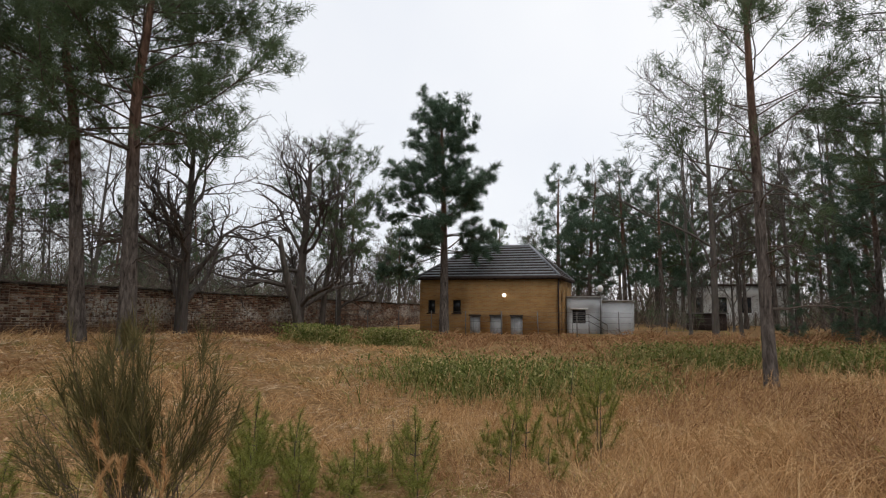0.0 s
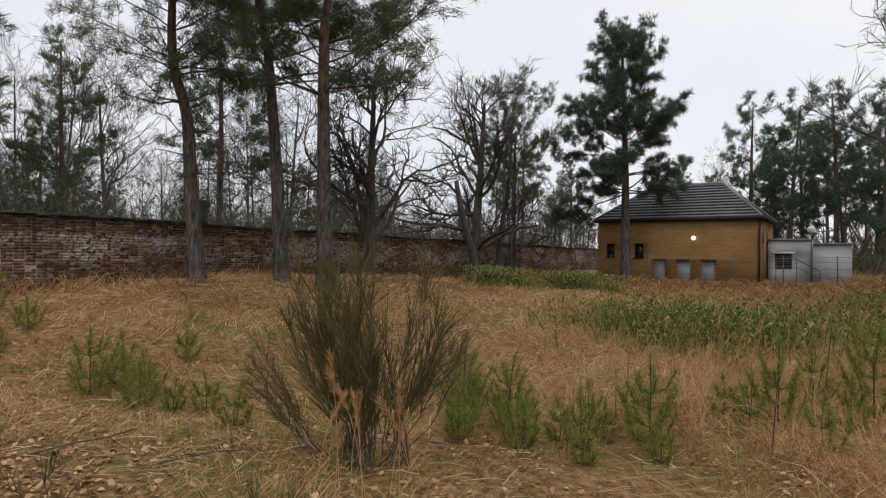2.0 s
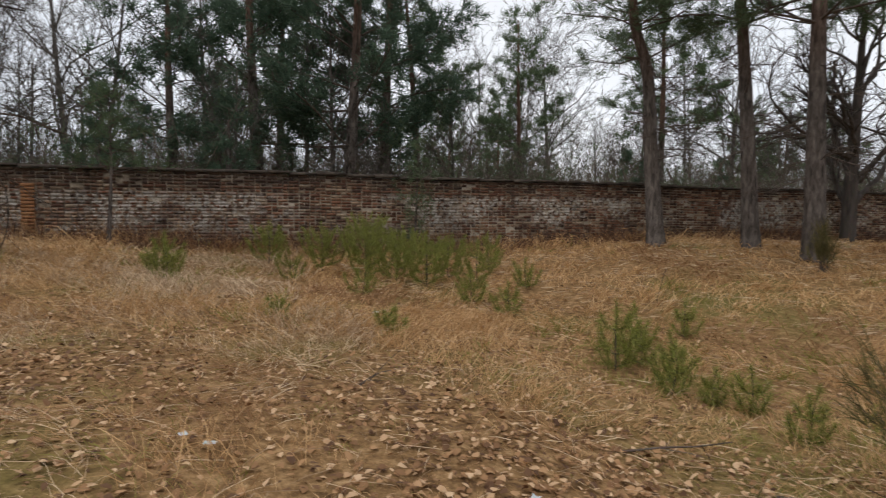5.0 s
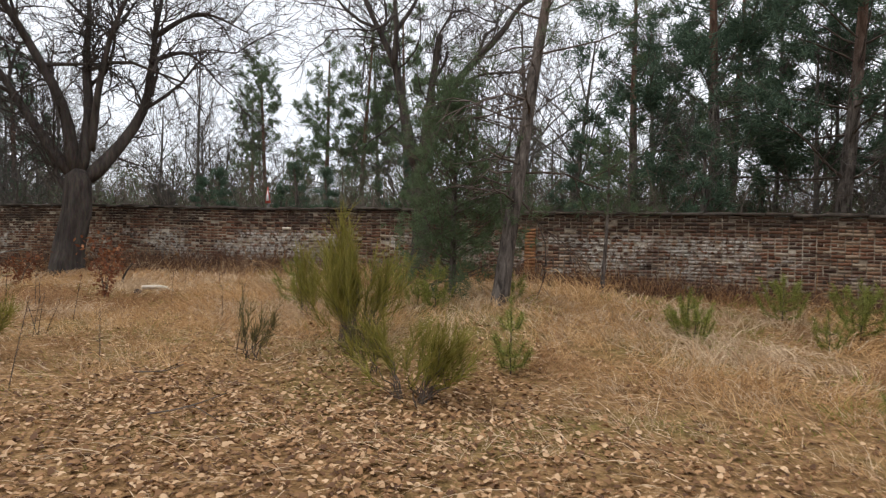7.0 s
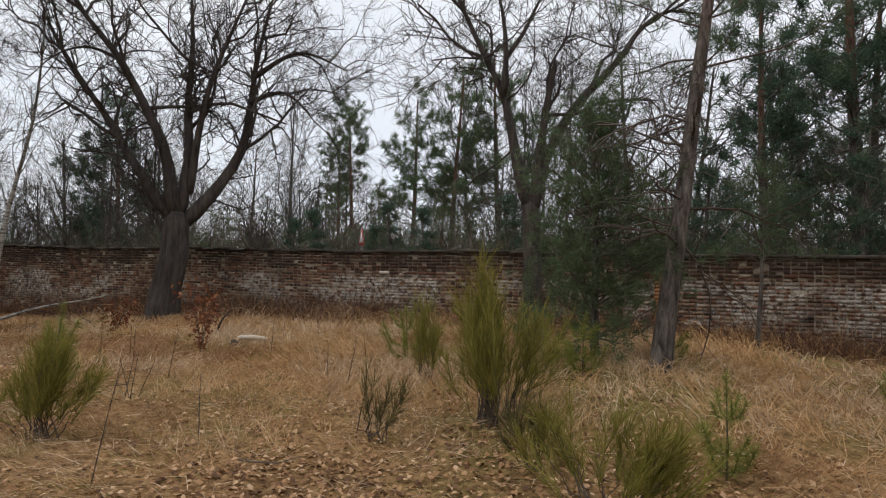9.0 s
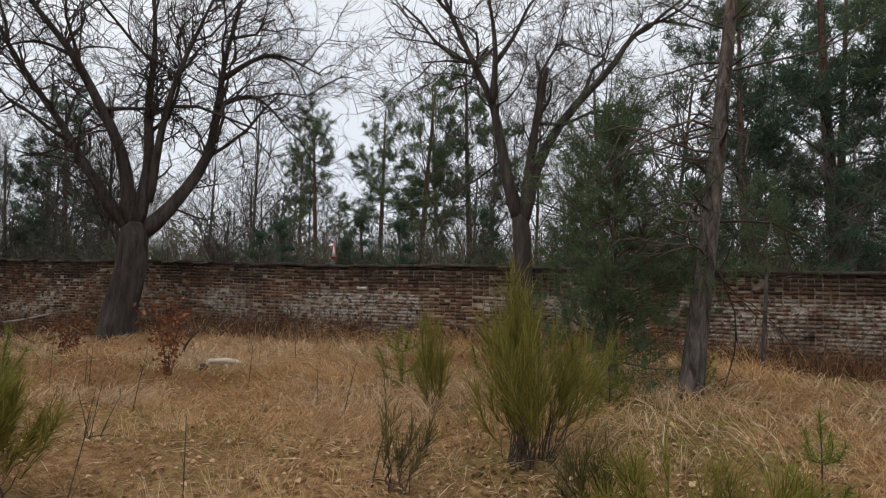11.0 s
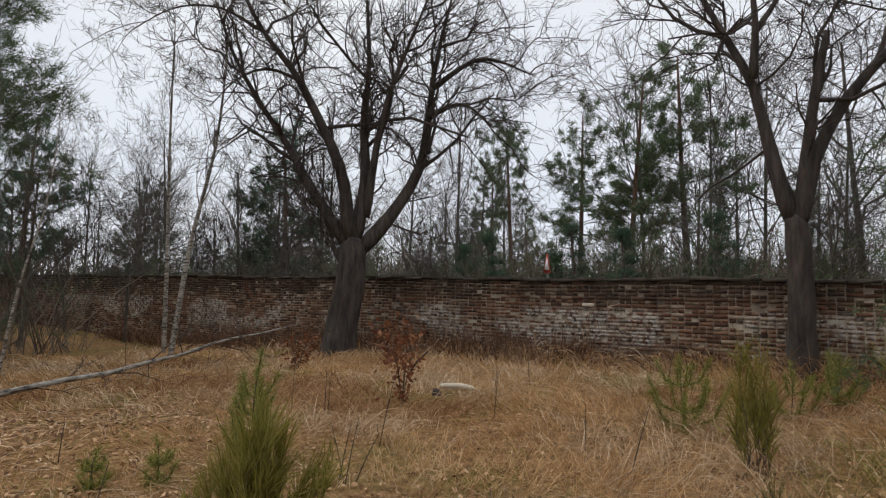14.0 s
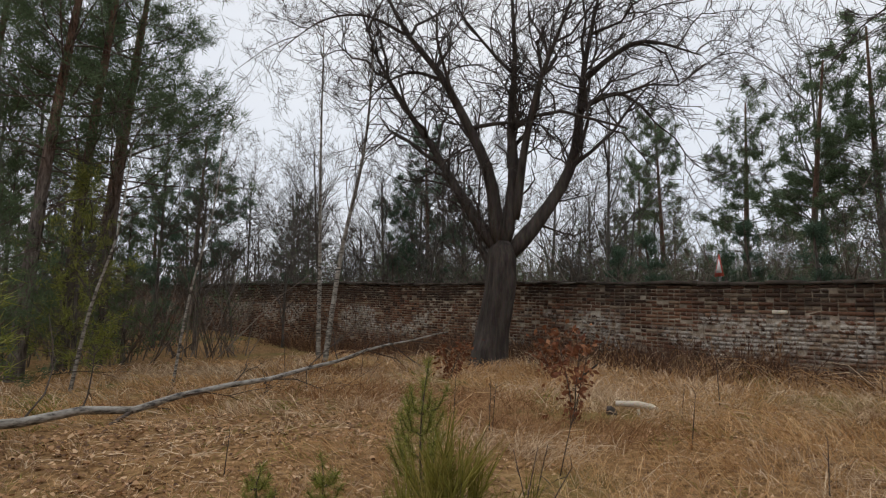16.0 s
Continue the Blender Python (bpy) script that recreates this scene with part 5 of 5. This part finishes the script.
def oak_sapling(x, y, h, rng, label="russet oak sapling still in dry leaf"):
    t = thing("oak_sapling", label, "sapling", (x, y, land(x, y)), "oak saplings")
    wood, lv = Build(), Build()
    for k in range(5):
        a = rng.uniform(0, 6.28)
        pts = curve([(0, 0, -0.05), (math.cos(a) * 0.1, math.sin(a) * 0.1, h * 0.4), (math.cos(a) * 0.3, math.sin(a) * 0.3, h * rng.uniform(0.7, 1.0))], 7)
        wood.tube(pts, np.linspace(0.009, 0.003, 7), 4, cap=False)
        for j in range(60):
            c = pts[rng.integers(1, 7)] + rng.normal(0, 0.1, 3)
            s = rng.uniform(0.03, 0.055)
            u, v = rng.normal(0, 1, 3), rng.normal(0, 1, 3)
            u /= np.linalg.norm(u)
            v = np.cross(u, v)
            v /= np.linalg.norm(v)
            lv.add([c - u * s, c + v * s * 0.55 + u * s * 0.2, c + u * s * 1.2, c - v * s * 0.55 + u * s * 0.2], [(0, 1, 2), (0, 2, 3)])
    part("stem", wood, TWIG, t)
    part("foliage", lv, RUSSET, t)


oak_sapling(-13.9, -9.45, 1.2, seed(201))
oak_sapling(-15.5, -13.6, 0.7, seed(202))
oak_sapling(-16.8, -12.2, 0.8, seed(203))


def stick(x, y, h, lean, rng, r=0.007, label="bare dead stalk standing in the grass", side=4):
    t = thing("dead_stalk", label, "stalk", (x, y, land(x, y)), "dead stalks")
    b = Build()
    pts = curve([(0, 0, -0.05), (lean[0] * 0.5, lean[1] * 0.5, h * 0.5), (lean[0], lean[1], h)], 6)
    b.tube(pts, np.linspace(r, r * 0.4, 6), 4)
    for k in range(side):
        i = rng.integers(2, 6)
        d = rng.normal(0, 0.5, 3) + (0, 0, 0.7)
        twigs(b, pts[i], d, h * rng.uniform(0.12, 0.3), r * 0.5, 0, rng)
    part("stem", b, TWIG, t)


st = seed(210)
for x, y, h, lx, ly in ((-9.15, -5.6, 0.85, -0.1, 0.15), (-12.2, -8.3, 0.75, 0.05, 0.25), (-12.6, -10.2, 0.8, 0, 0.05), (-13.8, -7.9, 0.55, 0, 0.05), (-10.2, -5.65, 0.6, 0, 0), (-12.9, -5.9, 0.6, 0.1, 0.2), (-12.78, 8.43, 0.6, 0.05, 0.15),
                         (-9.3, 10.3, 1.0, 0, 0.1), (-8.3, 9.6, 0.8, 0.1, 0), (-4.9, 8.9, 0.7, 0, 0), (-5.0, 9.6, 0.8, 0.02, 0), (-3.0, 11.0, 1.2, 0.1, 0.05), (-2.4, 9.6, 0.9, 0, 0), (-3.3, 8.4, 0.7, 0.05, 0),
                         (-8.6, -6.9, 0.5, 0, 0), (-9.0, -7.6, 0.6, -0.1, 0.1), (-9.9, -10.2, 0.4, 0, 0.1), (-17.2, -6.9, 0.9, 0, 0.2), (-16.3, -8.8, 0.8, 0.1, 0), (-18.4, 9.3, 2.0, 0.1, 0.1), (-18.6, 9.6, 1.6, 0.1, 0.3),
                         (-18.5, -16.5, 1.3, 0, 0.2), (-18.6, -12.5, 1.0, 0, 0.2), (-18.8, -11.0, 0.9, 0.1, -0.2), (-18.9, 1.0, 1.2, 0.1, 0.2), (-18.9, 2.0, 1.0, 0, 0.1), (-14.4, -15.0, 1.2, 0.1, 0.3), (-13.2, -15.8, 1.5, 0.2, 0.2), (-11.14, -7.7, 0.6, 0.05, 0.2), (-11.1, -7.74, 0.55, -0.05, 0.1), (-11.2, -7.66, 0.45, 0.0, 0.28), (-11.17, -7.72, 0.5, 0.1, -0.08),
                         (-13.38, -6.53, 0.45, 0, 0), (-11.08, -4.6, 0.4, 0.05, 0.12), (-12.85, -9.85, 0.6, 0, 0.02), (-15.05, -8.69, 0.45, 0, 0.05), (-12.95, -9.9, 0.5, 0.05, 0.1)):
    stick(x, y, h, (lx, ly), st)

# fallen birch, the sawn log and the stump piece
fb = thing("fallen_birch", "long fallen birch trunk with a forked end", "fallen tree", (0, 0, 0))
b = Build()
fl_rng = seed(221)
fl = curve([(-6.3, -12.5, land(-6.3, -12.5) + 0.2), (-8.7, -13.2, land(-8.7, -13.2) + 0.2), (-10.6, -13.8, land(-10.6, -13.8) + 0.17), (-13.0, -14.5, land(-13, -14.5) + 0.35), (-15.5, -15.6, land(-15.5, -15.6) + 0.6), (-18.0, -16.6, 1.3)], 16)
fl[1:-1] += fl_rng.normal(0, 0.035, (14, 3))
b.tube(fl, np.linspace(0.066, 0.014, 16), 8)
part("trunk", b, BIRCH, fb, smooth=True)
b = Build()
r_ = seed(220)
for i in (3, 4, 5, 6, 7, 8, 8, 9, 9, 10, 10, 11, 12, 12, 13, 14):
    twigs(b, fl[i], r_.normal(0, 0.5, 3) + (-0.7, -0.2, 0.05), r_.uniform(0.7, 1.8), 0.014, 2, r_, up=0.0)
b.tube(curve([fl[5], fl[5] + (0.8, 0.75, -0.22), fl[5] + (1.5, 1.0, -0.3)], 6), np.linspace(0.03, 0.01, 6), 5)
tagged(part("brushwood", b, TWIG, fb), kind="stuff")
lg = thing("sawn_log", "short pale sawn log lying in the straw", "log", (-14.9, -9.2, land(-14.9, -9.2) + 0.1), turn=122)
b = Build()
b.tube([(-0.28, 0, 0.05), (0, 0.02, 0.05), (0.16, 0.015, 0.03), (0.3, 0, -0.02)], [0.034, 0.044, 0.04, 0.02], 9)
b.tube([(0.0, 0, 0.0), (0.04, 0, -0.25)], [0.02, 0.02], 5)
part("wood", b, PALE_WOOD, lg)
st2 = thing("dark_stump", "dark rotten stump beside the pale log", "stump", (-14.7, -9.45, land(-14.7, -9.45)))
b = Build()
b.tube([(0, 0, -0.1), (0.02, 0, 0.04), (0.1, 0.02, 0.08)], [0.09, 0.07, 0.04], 9, lump=0.3)
part("wood", b, DARK_BARK, st2)
br2 = thing("fallen_branch", "dead branch leaning in the grass", "branch", (-15.3, -10.4, land(-15.3, -10.4)))
b = Build()
b.tube(curve([(-0.3, -0.4, 0.0), (0, 0, 0.3), (0.3, 0.5, 0.55)], 6), np.linspace(0.03, 0.012, 6), 5)
part("wood", b, DARK_BARK, br2)
for x, y, a in ((-6.73, 4.55, 20), (-7.4, 4.0, 70), (-9.0, -3.9, 100), (-11.3, -4.6, 30), (-10.0, -5.0, 75), (-8.5, 2.5, 140)):
    fbn = thing("fallen_twig", "thin fallen twig on the litter", "twig", (x, y, land(x, y) + 0.03), "fallen twigs", turn=a)
    b = Build()
    twigs(b, (0, 0, 0.0), (1, 0, 0.05), 0.7, 0.009, 1, seed(int(a)), up=0.02, wobble=0.12)
    part("wood", b, TWIG, fbn)

# warning sign and lamp post beyond the wall
sg = thing("warning_sign", "small red-edged triangular sign just over the wall", "sign", (-22.5, -11.7, land(-22.5, -11.7)), turn=62)
b = Build()
b.tube([(0, 0, -0.3), (0, 0, 2.15)], [0.03, 0.03], 8)
part("post", b, STEEL, sg)
for nm, s, y, mat in (("rim", 0.32, 0.0, RED_PAINT), ("face", 0.2, -0.006, WHITE_PAINT)):
    b = Build()
    z = 2.31
    tri = [(-s * 0.55, -0.03 + y, z - s * 0.72), (s * 0.55, -0.03 + y, z - s * 0.72), (0, -0.03 + y, z + s * 1.0)]
    b.add(tri + [(p[0], p[1] + 0.015, p[2]) for p in tri], [(0, 1, 2), (5, 4, 3), (0, 3, 4, 1), (1, 4, 5, 2), (2, 5, 3, 0)])
    part(nm, b, mat, sg)
lp = thing("post_lamp", "small white lamp on a thin post at the wall", "lamp", (-17.9, 31.0, land(-17.9, 31.0)))
b = Build()
b.tube([(0, 0, -0.2), (0, 0, 2.7)], [0.03, 0.025], 6)
part("pole", b, STEEL, lp)
b = Build()
b.tube([(0, 0, 2.7), (0, 0, 2.78), (0, 0, 2.98), (0, 0, 3.03)], [0.06, 0.14, 0.14, 0.04], 10)
part("head", b, WHITE_PAINT, lp)

# ---- grass, reeds and leaves ----


def field(x, y, f=0.5, k=0.0):
    return noise.noise((x * f, y * f, k))


def leafy(x, y):
    """How far the bare leaf litter takes the ground here, 0 to 1."""
    a = 0.85 * math.exp(-(((x + 8.6) / 2.6) ** 2 + ((y + 2.6) / 2.8) ** 2))
    b = 0.42 * math.exp(-(((x + 6.4) / 2.4) ** 2 + ((y - 3.0) / 1.6) ** 2))
    c = 0.48 * math.exp(-(((x + 9.5) / 2.5) ** 2 + ((y + 11.5) / 2.0) ** 2))
    return min(1.0, max(a, b, c) * 1.25 + 0.35 * field(x, y, 0.8, 4.0))


def path_gap(x, y):
    """Distance to the line walked."""
    px, py = np.array((-1.7, -2.6, -3.2, -4.2, -5.3, -6.4, -7.2, -7.8)), np.array((1.6, 2.1, 2.0, 1.6, -0.5, -1.9, -3.6, -4.7))
    return float(np.min(np.hypot(px - x, py - y)))


def grasses():
    r = seed(300)
    sets = {k: [[], [], []] for k in ("straw", "pale", "rust", "green")}
    tries = 0
    n_t = 0
    while n_t < 27000 and tries < 220000:
        tries += 1
        x, y = r.uniform(-19.6, 7), r.uniform(-22, 33)
        g = path_gap(x, y)
        if g < 0.55:
            continue
        keep = 1.0 if g < 8 else max(0.18, 1 - (g - 8) / 16)
        if r.random() > keep:
            continue
        lf = leafy(x, y)
        if r.random() < lf * 0.97 or r.random() < 3.0 * (field(x, y, 0.9, 60) - 0.22):
            continue
        patch = field(x, y, 0.33, 9.0)
        hgt = 0.14 + 0.16 * max(0, field(x, y, 0.5, 1.0) + 0.45)
        if x < -11 and y < 3:
            hgt += 0.07
        if x > -3.5 and y > 4:
            hgt += 0.2
        if lf > 0.25:
            hgt *= 0.55
        if y > 24 or x < -18.6:
            hgt += 0.18
        kind = "straw"
        if x < -7 and y < 3 and r.random() < 0.55 + field(x, y, 0.45, 90):
            kind = "pale"
        if patch > 0.3 or y > 21 or (x > -2 and y > 3 and patch > -0.1):
            kind = "rust"
        if (-11.5 < x < -3.5 and 5.0 < y < 9.5 and r.random() < 0.45) or (lf > 0.12 and r.random() < 0.22) or (field(x, y, 0.6, 20) > 0.42 and r.random() < 0.4):
            kind = "green"
            hgt *= 0.75
        m = 13 if g < 9 else 8
        flat = 0.55 + 0.9 * max(0, field(x, y, 0.7, 30) + 0.3)
        wind = 2.5 * field(x, y, 0.25, 40) * math.pi
        bx = np.column_stack([r.normal(x, 0.07, m), r.normal(y, 0.07, m)])
        z = land(x, y) - 0.02
        d = np.column_stack([math.cos(wind) * flat * 0.45 + r.normal(0, 0.62, m), math.sin(wind) * flat * 0.45 + r.normal(0, 0.62, m), r.uniform(0.35, 1.0, m) * (1.25 - 0.4 * flat)])
        ln = hgt * r.uniform(0.4, 1.25, (m, 1))
        base = np.column_stack([bx, np.full(m, z)])
        wd = (0.0034 + 0.0011 * max(0, g - 4)) * r.uniform(0.7, 1.3, m)
        for lst, val in zip(sets[kind], (base, base + d * ln, wd)):
            lst.append(val)
        n_t += 1
    for kind, name, mat, label in (("straw", "dry_grass", STRAW, "matted straw-coloured dry grass over the clearing"), ("pale", "bleached_grass", PALE_STRAW, "bleached pale dry grass towards the wall"), ("rust", "rusty_grass", RUST_STRAW, "rust-brown withered grass in broad patches"),
                                   ("green", "short_green_grass", GREEN_GRASS, "short mossy green grass among the straw")):
        b = Build()
        s = sets[kind]
        b.blades(np.concatenate(s[0]), np.concatenate(s[1]), np.concatenate(s[2]), 0.16, r)
        tagged(new(name, b.mesh(name, mat)), label, "grass", kind="stuff")


grasses()


def flat_straw():
    """Dead straw beaten down over the ground, in swathes."""
    r = seed(305)
    b = Build()
    n = 0
    while n < 30000:
        x, y = r.uniform(-18.5, 4), r.uniform(-16, 18)
        g = path_gap(x, y)
        if g < 0.3 or r.random() > (1.0 if g < 5 else 0.45) * (0.35 + 1.2 * max(0, field(x, y, 0.8, 70) + 0.35)):
            continue
        m = 4
        a = 6.0 * field(x, y, 0.5, 80) + r.normal(0, 0.7, m)
        ln = r.uniform(0.1, 0.38, m)
        base = np.column_stack([r.normal(x, 0.1, m), r.normal(y, 0.1, m), land(x, y) + r.uniform(0.005, 0.06, m)])
        d = np.column_stack([np.cos(a) * ln, np.sin(a) * ln, r.normal(0.02, 0.03, m)])
        b.blades(base, base + d, (0.0032 + 0.0007 * max(0, g - 3)) * r.uniform(0.7, 1.4, m), 0.05, r)
        n += m
    tagged(new("fallen_straw", b.mesh("fallen_straw", PALE_STRAW)), "pale dead straw lying flat in swathes", "grass", kind="stuff")


flat_straw()


def tall_grass():
    """Long bowed straw on the mound, with feathery heads here and there."""
    r = seed(310)
    b, heads = Build(), Build()
    spots = []
    while len(spots) < 2600:
        q = r.random()
        if q < 0.5:
            x, y = r.uniform(-2.6, 4.5), r.uniform(5.0, 16)
            if x < -2.6 + (y - 5) * 0.12:
                continue
        elif q < 0.7:
            x, y = r.normal(-3.6, 1.6), r.normal(11.5, 1.4)
        else:
            x, y = r.uniform(-19.0, -11.5), r.uniform(-13, -1.5)
        if path_gap(x, y) < 2.2:
            continue
        spots.append((x, y))
    for x, y in spots:
        m = 7
        z = land(x, y) - 0.03
        base = np.column_stack([r.normal(x, 0.1, m), r.normal(y, 0.1, m), np.full(m, z)])
        tall = (0.2 + 0.25 * max(0, field(x, y, 0.6, 50) + 0.3)) if x < -10 else 0.75
        d = np.column_stack([r.normal(0.1, 0.45, m), r.normal(0, 0.45, m), r.uniform(0.3, 0.8, m)])
        b.blades(base, base + d * tall * r.uniform(0.5, 1.1, (m, 1)), r.uniform(0.003, 0.007, m), 0.22, r)
        if r.random() < 0.16 and x > -10:
            h = r.uniform(0.7, 1.15)
            e = np.array((x + r.normal(0.1, 0.12), y + r.normal(0, 0.12), z + h))
            b.blades([(x, y, z)], [e], [0.006], 0.03, r)
            k = 26
            u = r.uniform(0, 1, (k, 1))
            c = e - np.array((0.05, 0, 0.2)) * u
            heads.blades(c, c + r.normal(0, 0.018, (k, 3)) + (0.01, 0, 0.045), np.full(k, 0.007), rng=r)
    tagged(new("tall_straw", b.mesh("tall_straw", STRAW)), "long bowed dry straw on the mound", "grass", kind="stuff")
    tagged(new("grass_plumes", heads.mesh("grass_plumes", STRAW)), "pale feathery seed heads over the straw", "grass", kind="stuff")


tall_grass()


def plume(x, y, h, rng):
    t = thing("reed_plume", "pale feathery seed head on a bent straw stalk", "grass", (x, y, land(x, y)), "plumes by the broom")
    b, p = Build(), Build()
    lx, ly = rng.normal(0, 0.12, 2)
    pts = curve([(0, 0, -0.05), (lx * 0.4, ly * 0.4, h * 0.6), (lx, ly, h)], 8)
    b.tube(pts, np.linspace(0.004, 0.002, 8), 4, cap=False)
    k = 170
    i = rng.uniform(4.3, 7, k)
    c = np.array([pts[int(q)] + (pts[min(int(q) + 1, 7)] - pts[int(q)]) * (q % 1) for q in i])
    p.blades(c, c + rng.normal(0, 0.02, (k, 3)) + (lx * 0.1, ly * 0.1, 0.05), np.full(k, 0.005), rng=rng)
    part("stalk", b, STRAW, t)
    part("head", p, STRAW, t)


for k, (x, y, h) in enumerate(((-5.3, 5.15, 0.85), (-5.2, 5.0, 0.7), (-5.45, 5.05, 0.95), (-5.05, 5.05, 0.6), (-5.15, 5.3, 0.8), (-5.6, 4.95, 0.6), (-5.5, 5.2, 0.7), (-5.35, 4.9, 0.5), (-5.0, 5.3, 0.75))):
    plume(x, y, h, seed(400 + k))


def reeds():
    r = seed(320)
    b, br = Build(), Build()
    for k in range(2100):
        q = r.random()
        if q < 0.42:
            x, y = r.normal(-4.9, 1.4), r.normal(15.2, 0.8)
        elif q < 0.8:
            t = r.random()
            x, y = -2.5 + t * 7 + r.normal(0, 0.6), 20.0 - t * 1.0 + r.normal(0, 1.1)
        elif q < 0.9:
            x, y = r.normal(-12.2, 0.55), r.normal(19.4, 0.3)
        else:
            x, y = r.normal(-10.6, 0.7), r.normal(21.8, 0.3)
        m = 6
        z = land(x, y) - 0.03
        base = np.column_stack([r.normal(x, 0.12, m), r.normal(y, 0.12, m), np.full(m, z)])
        d = np.column_stack([r.normal(0, 0.35, m), r.normal(0, 0.35, m), r.uniform(0.5, 1.0, m)])
        far = q >= 0.8
        b.blades(base, base + d * r.uniform(0.4, 0.8, (m, 1)) * (0.6 if far else 1.0), r.uniform(0.01, 0.024, m), 0.1, r)
        k = 22 if far else 8
        c = np.column_stack([r.normal(x, 0.16, k), r.normal(y, 0.16, k), z + r.uniform(0.1, 0.65, k)])
        br.blades(c, c + r.normal(0, 0.045, (k, 3)) + (0, 0, 0.01), r.uniform(0.02, 0.045, k), 0.15, r)
    tagged(new("brambles", br.mesh("brambles", REED_GREEN)), "leafy green brambles among the reeds", "brambles", kind="stuff")
    tagged(new("green_reeds", b.mesh("green_reeds", REED_GREEN)), "fresh green reeds and brambles in the damp hollow", "reeds", kind="stuff")


reeds()


def litter():
    r = seed(330)
    b = Build()
    n = 0
    while n < 46000:
        x, y = r.uniform(-15, -1), r.uniform(-13, 8)
        g = path_gap(x, y)
        w = 0.12 + leafy(x, y)
        if r.random() > w * (1.0 if g < 6 else 0.5):
            continue
        s = r.uniform(0.012, 0.034) * (1.0 if g < 7 else 1.2)
        a = r.uniform(0, 6.28)
        c = np.array((x, y, land(x, y) + r.uniform(0.005, 0.035)))
        u = np.array((math.cos(a), math.sin(a), r.normal(0, 0.25))) * s
        v = np.array((-math.sin(a), math.cos(a), r.normal(0, 0.35))) * s * r.uniform(0.45, 0.8)
        lift = np.array((0, 0, s * r.uniform(0.1, 0.5)))
        b.add([c - u, c - u * 0.3 + v + lift, c + u * 0.45 + v * 0.8 + lift * 0.6, c + u, c + u * 0.45 - v * 0.8 + lift, c - u * 0.3 - v + lift * 0.7], [(0, 1, 5), (1, 2, 4, 5), (2, 3, 4)])
        n += 1
    tagged(new("leaf_litter", b.mesh("leaf_litter", LEAVES)), "curled brown dead leaves scattered over the ground", "leaves", kind="stuff")


litter()


def wall_foot():
    """Dry brown weeds and brush along the foot of the wall."""
    r = seed(340)
    b, g = Build(), Build()
    for k in range(3600):
        y = r.uniform(-30, 34) if k < 2300 else r.uniform(-26, -9)
        x = WALL_X + 0.1 + abs(r.normal(0, 0.5))
        z = land(x, y) - 0.03
        m = 9
        base = np.column_stack([r.normal(x, 0.12, m), r.normal(y, 0.15, m), np.full(m, z)])
        h = 0.65 if r.random() < 0.8 else 1.2
        d = np.column_stack([r.normal(0, 0.35, m), r.normal(0, 0.35, m), r.uniform(0.4, 1.0, m)])
        (b if r.random() < 0.75 else g).blades(base, base + d * h * r.uniform(0.4, 1.0, (m, 1)), r.uniform(0.005, 0.014, m), 0.08, r)
    tagged(new("wall_foot_brush", b.mesh("wall_foot_brush", RED_BRUSH)), "dry brown brush along the foot of the wall", "brush", kind="stuff")
    tagged(new("wall_foot_grass", g.mesh("wall_foot_grass", RUST_STRAW)), "withered grass along the foot of the wall", "grass", kind="stuff")


wall_foot()


def scrap(x, y, s, turn, label):
    """A crumpled scrap lying on the litter."""
    t = thing("plastic_scrap", label, "litter", (x, y, land(x, y) + 0.045), "litter scraps", turn=turn)
    b = Build()
    r = seed(int(turn) + 500)
    n = 5
    v = [((i / (n - 1) - 0.5) * s * 1.6, (j / (n - 1) - 0.5) * s, r.uniform(0, s * 0.3)) for i in range(n) for j in range(n)]
    f = [(i * n + j, (i + 1) * n + j, (i + 1) * n + j + 1, i * n + j + 1) for i in range(n - 1) for j in range(n - 1)]
    b.add(v, f)
    part("sheet", b, RENDER_WHITE, t)


for x, y, s, turn in ((-7.60, 1.39, 0.04, 20), (-7.45, 1.53, 0.04, 75), (-6.74, 3.03, 0.045, 130), (-11.96, 3.4, 0.07, 40)):
    scrap(x, y, s, turn, "crumpled white plastic scrap on the litter")
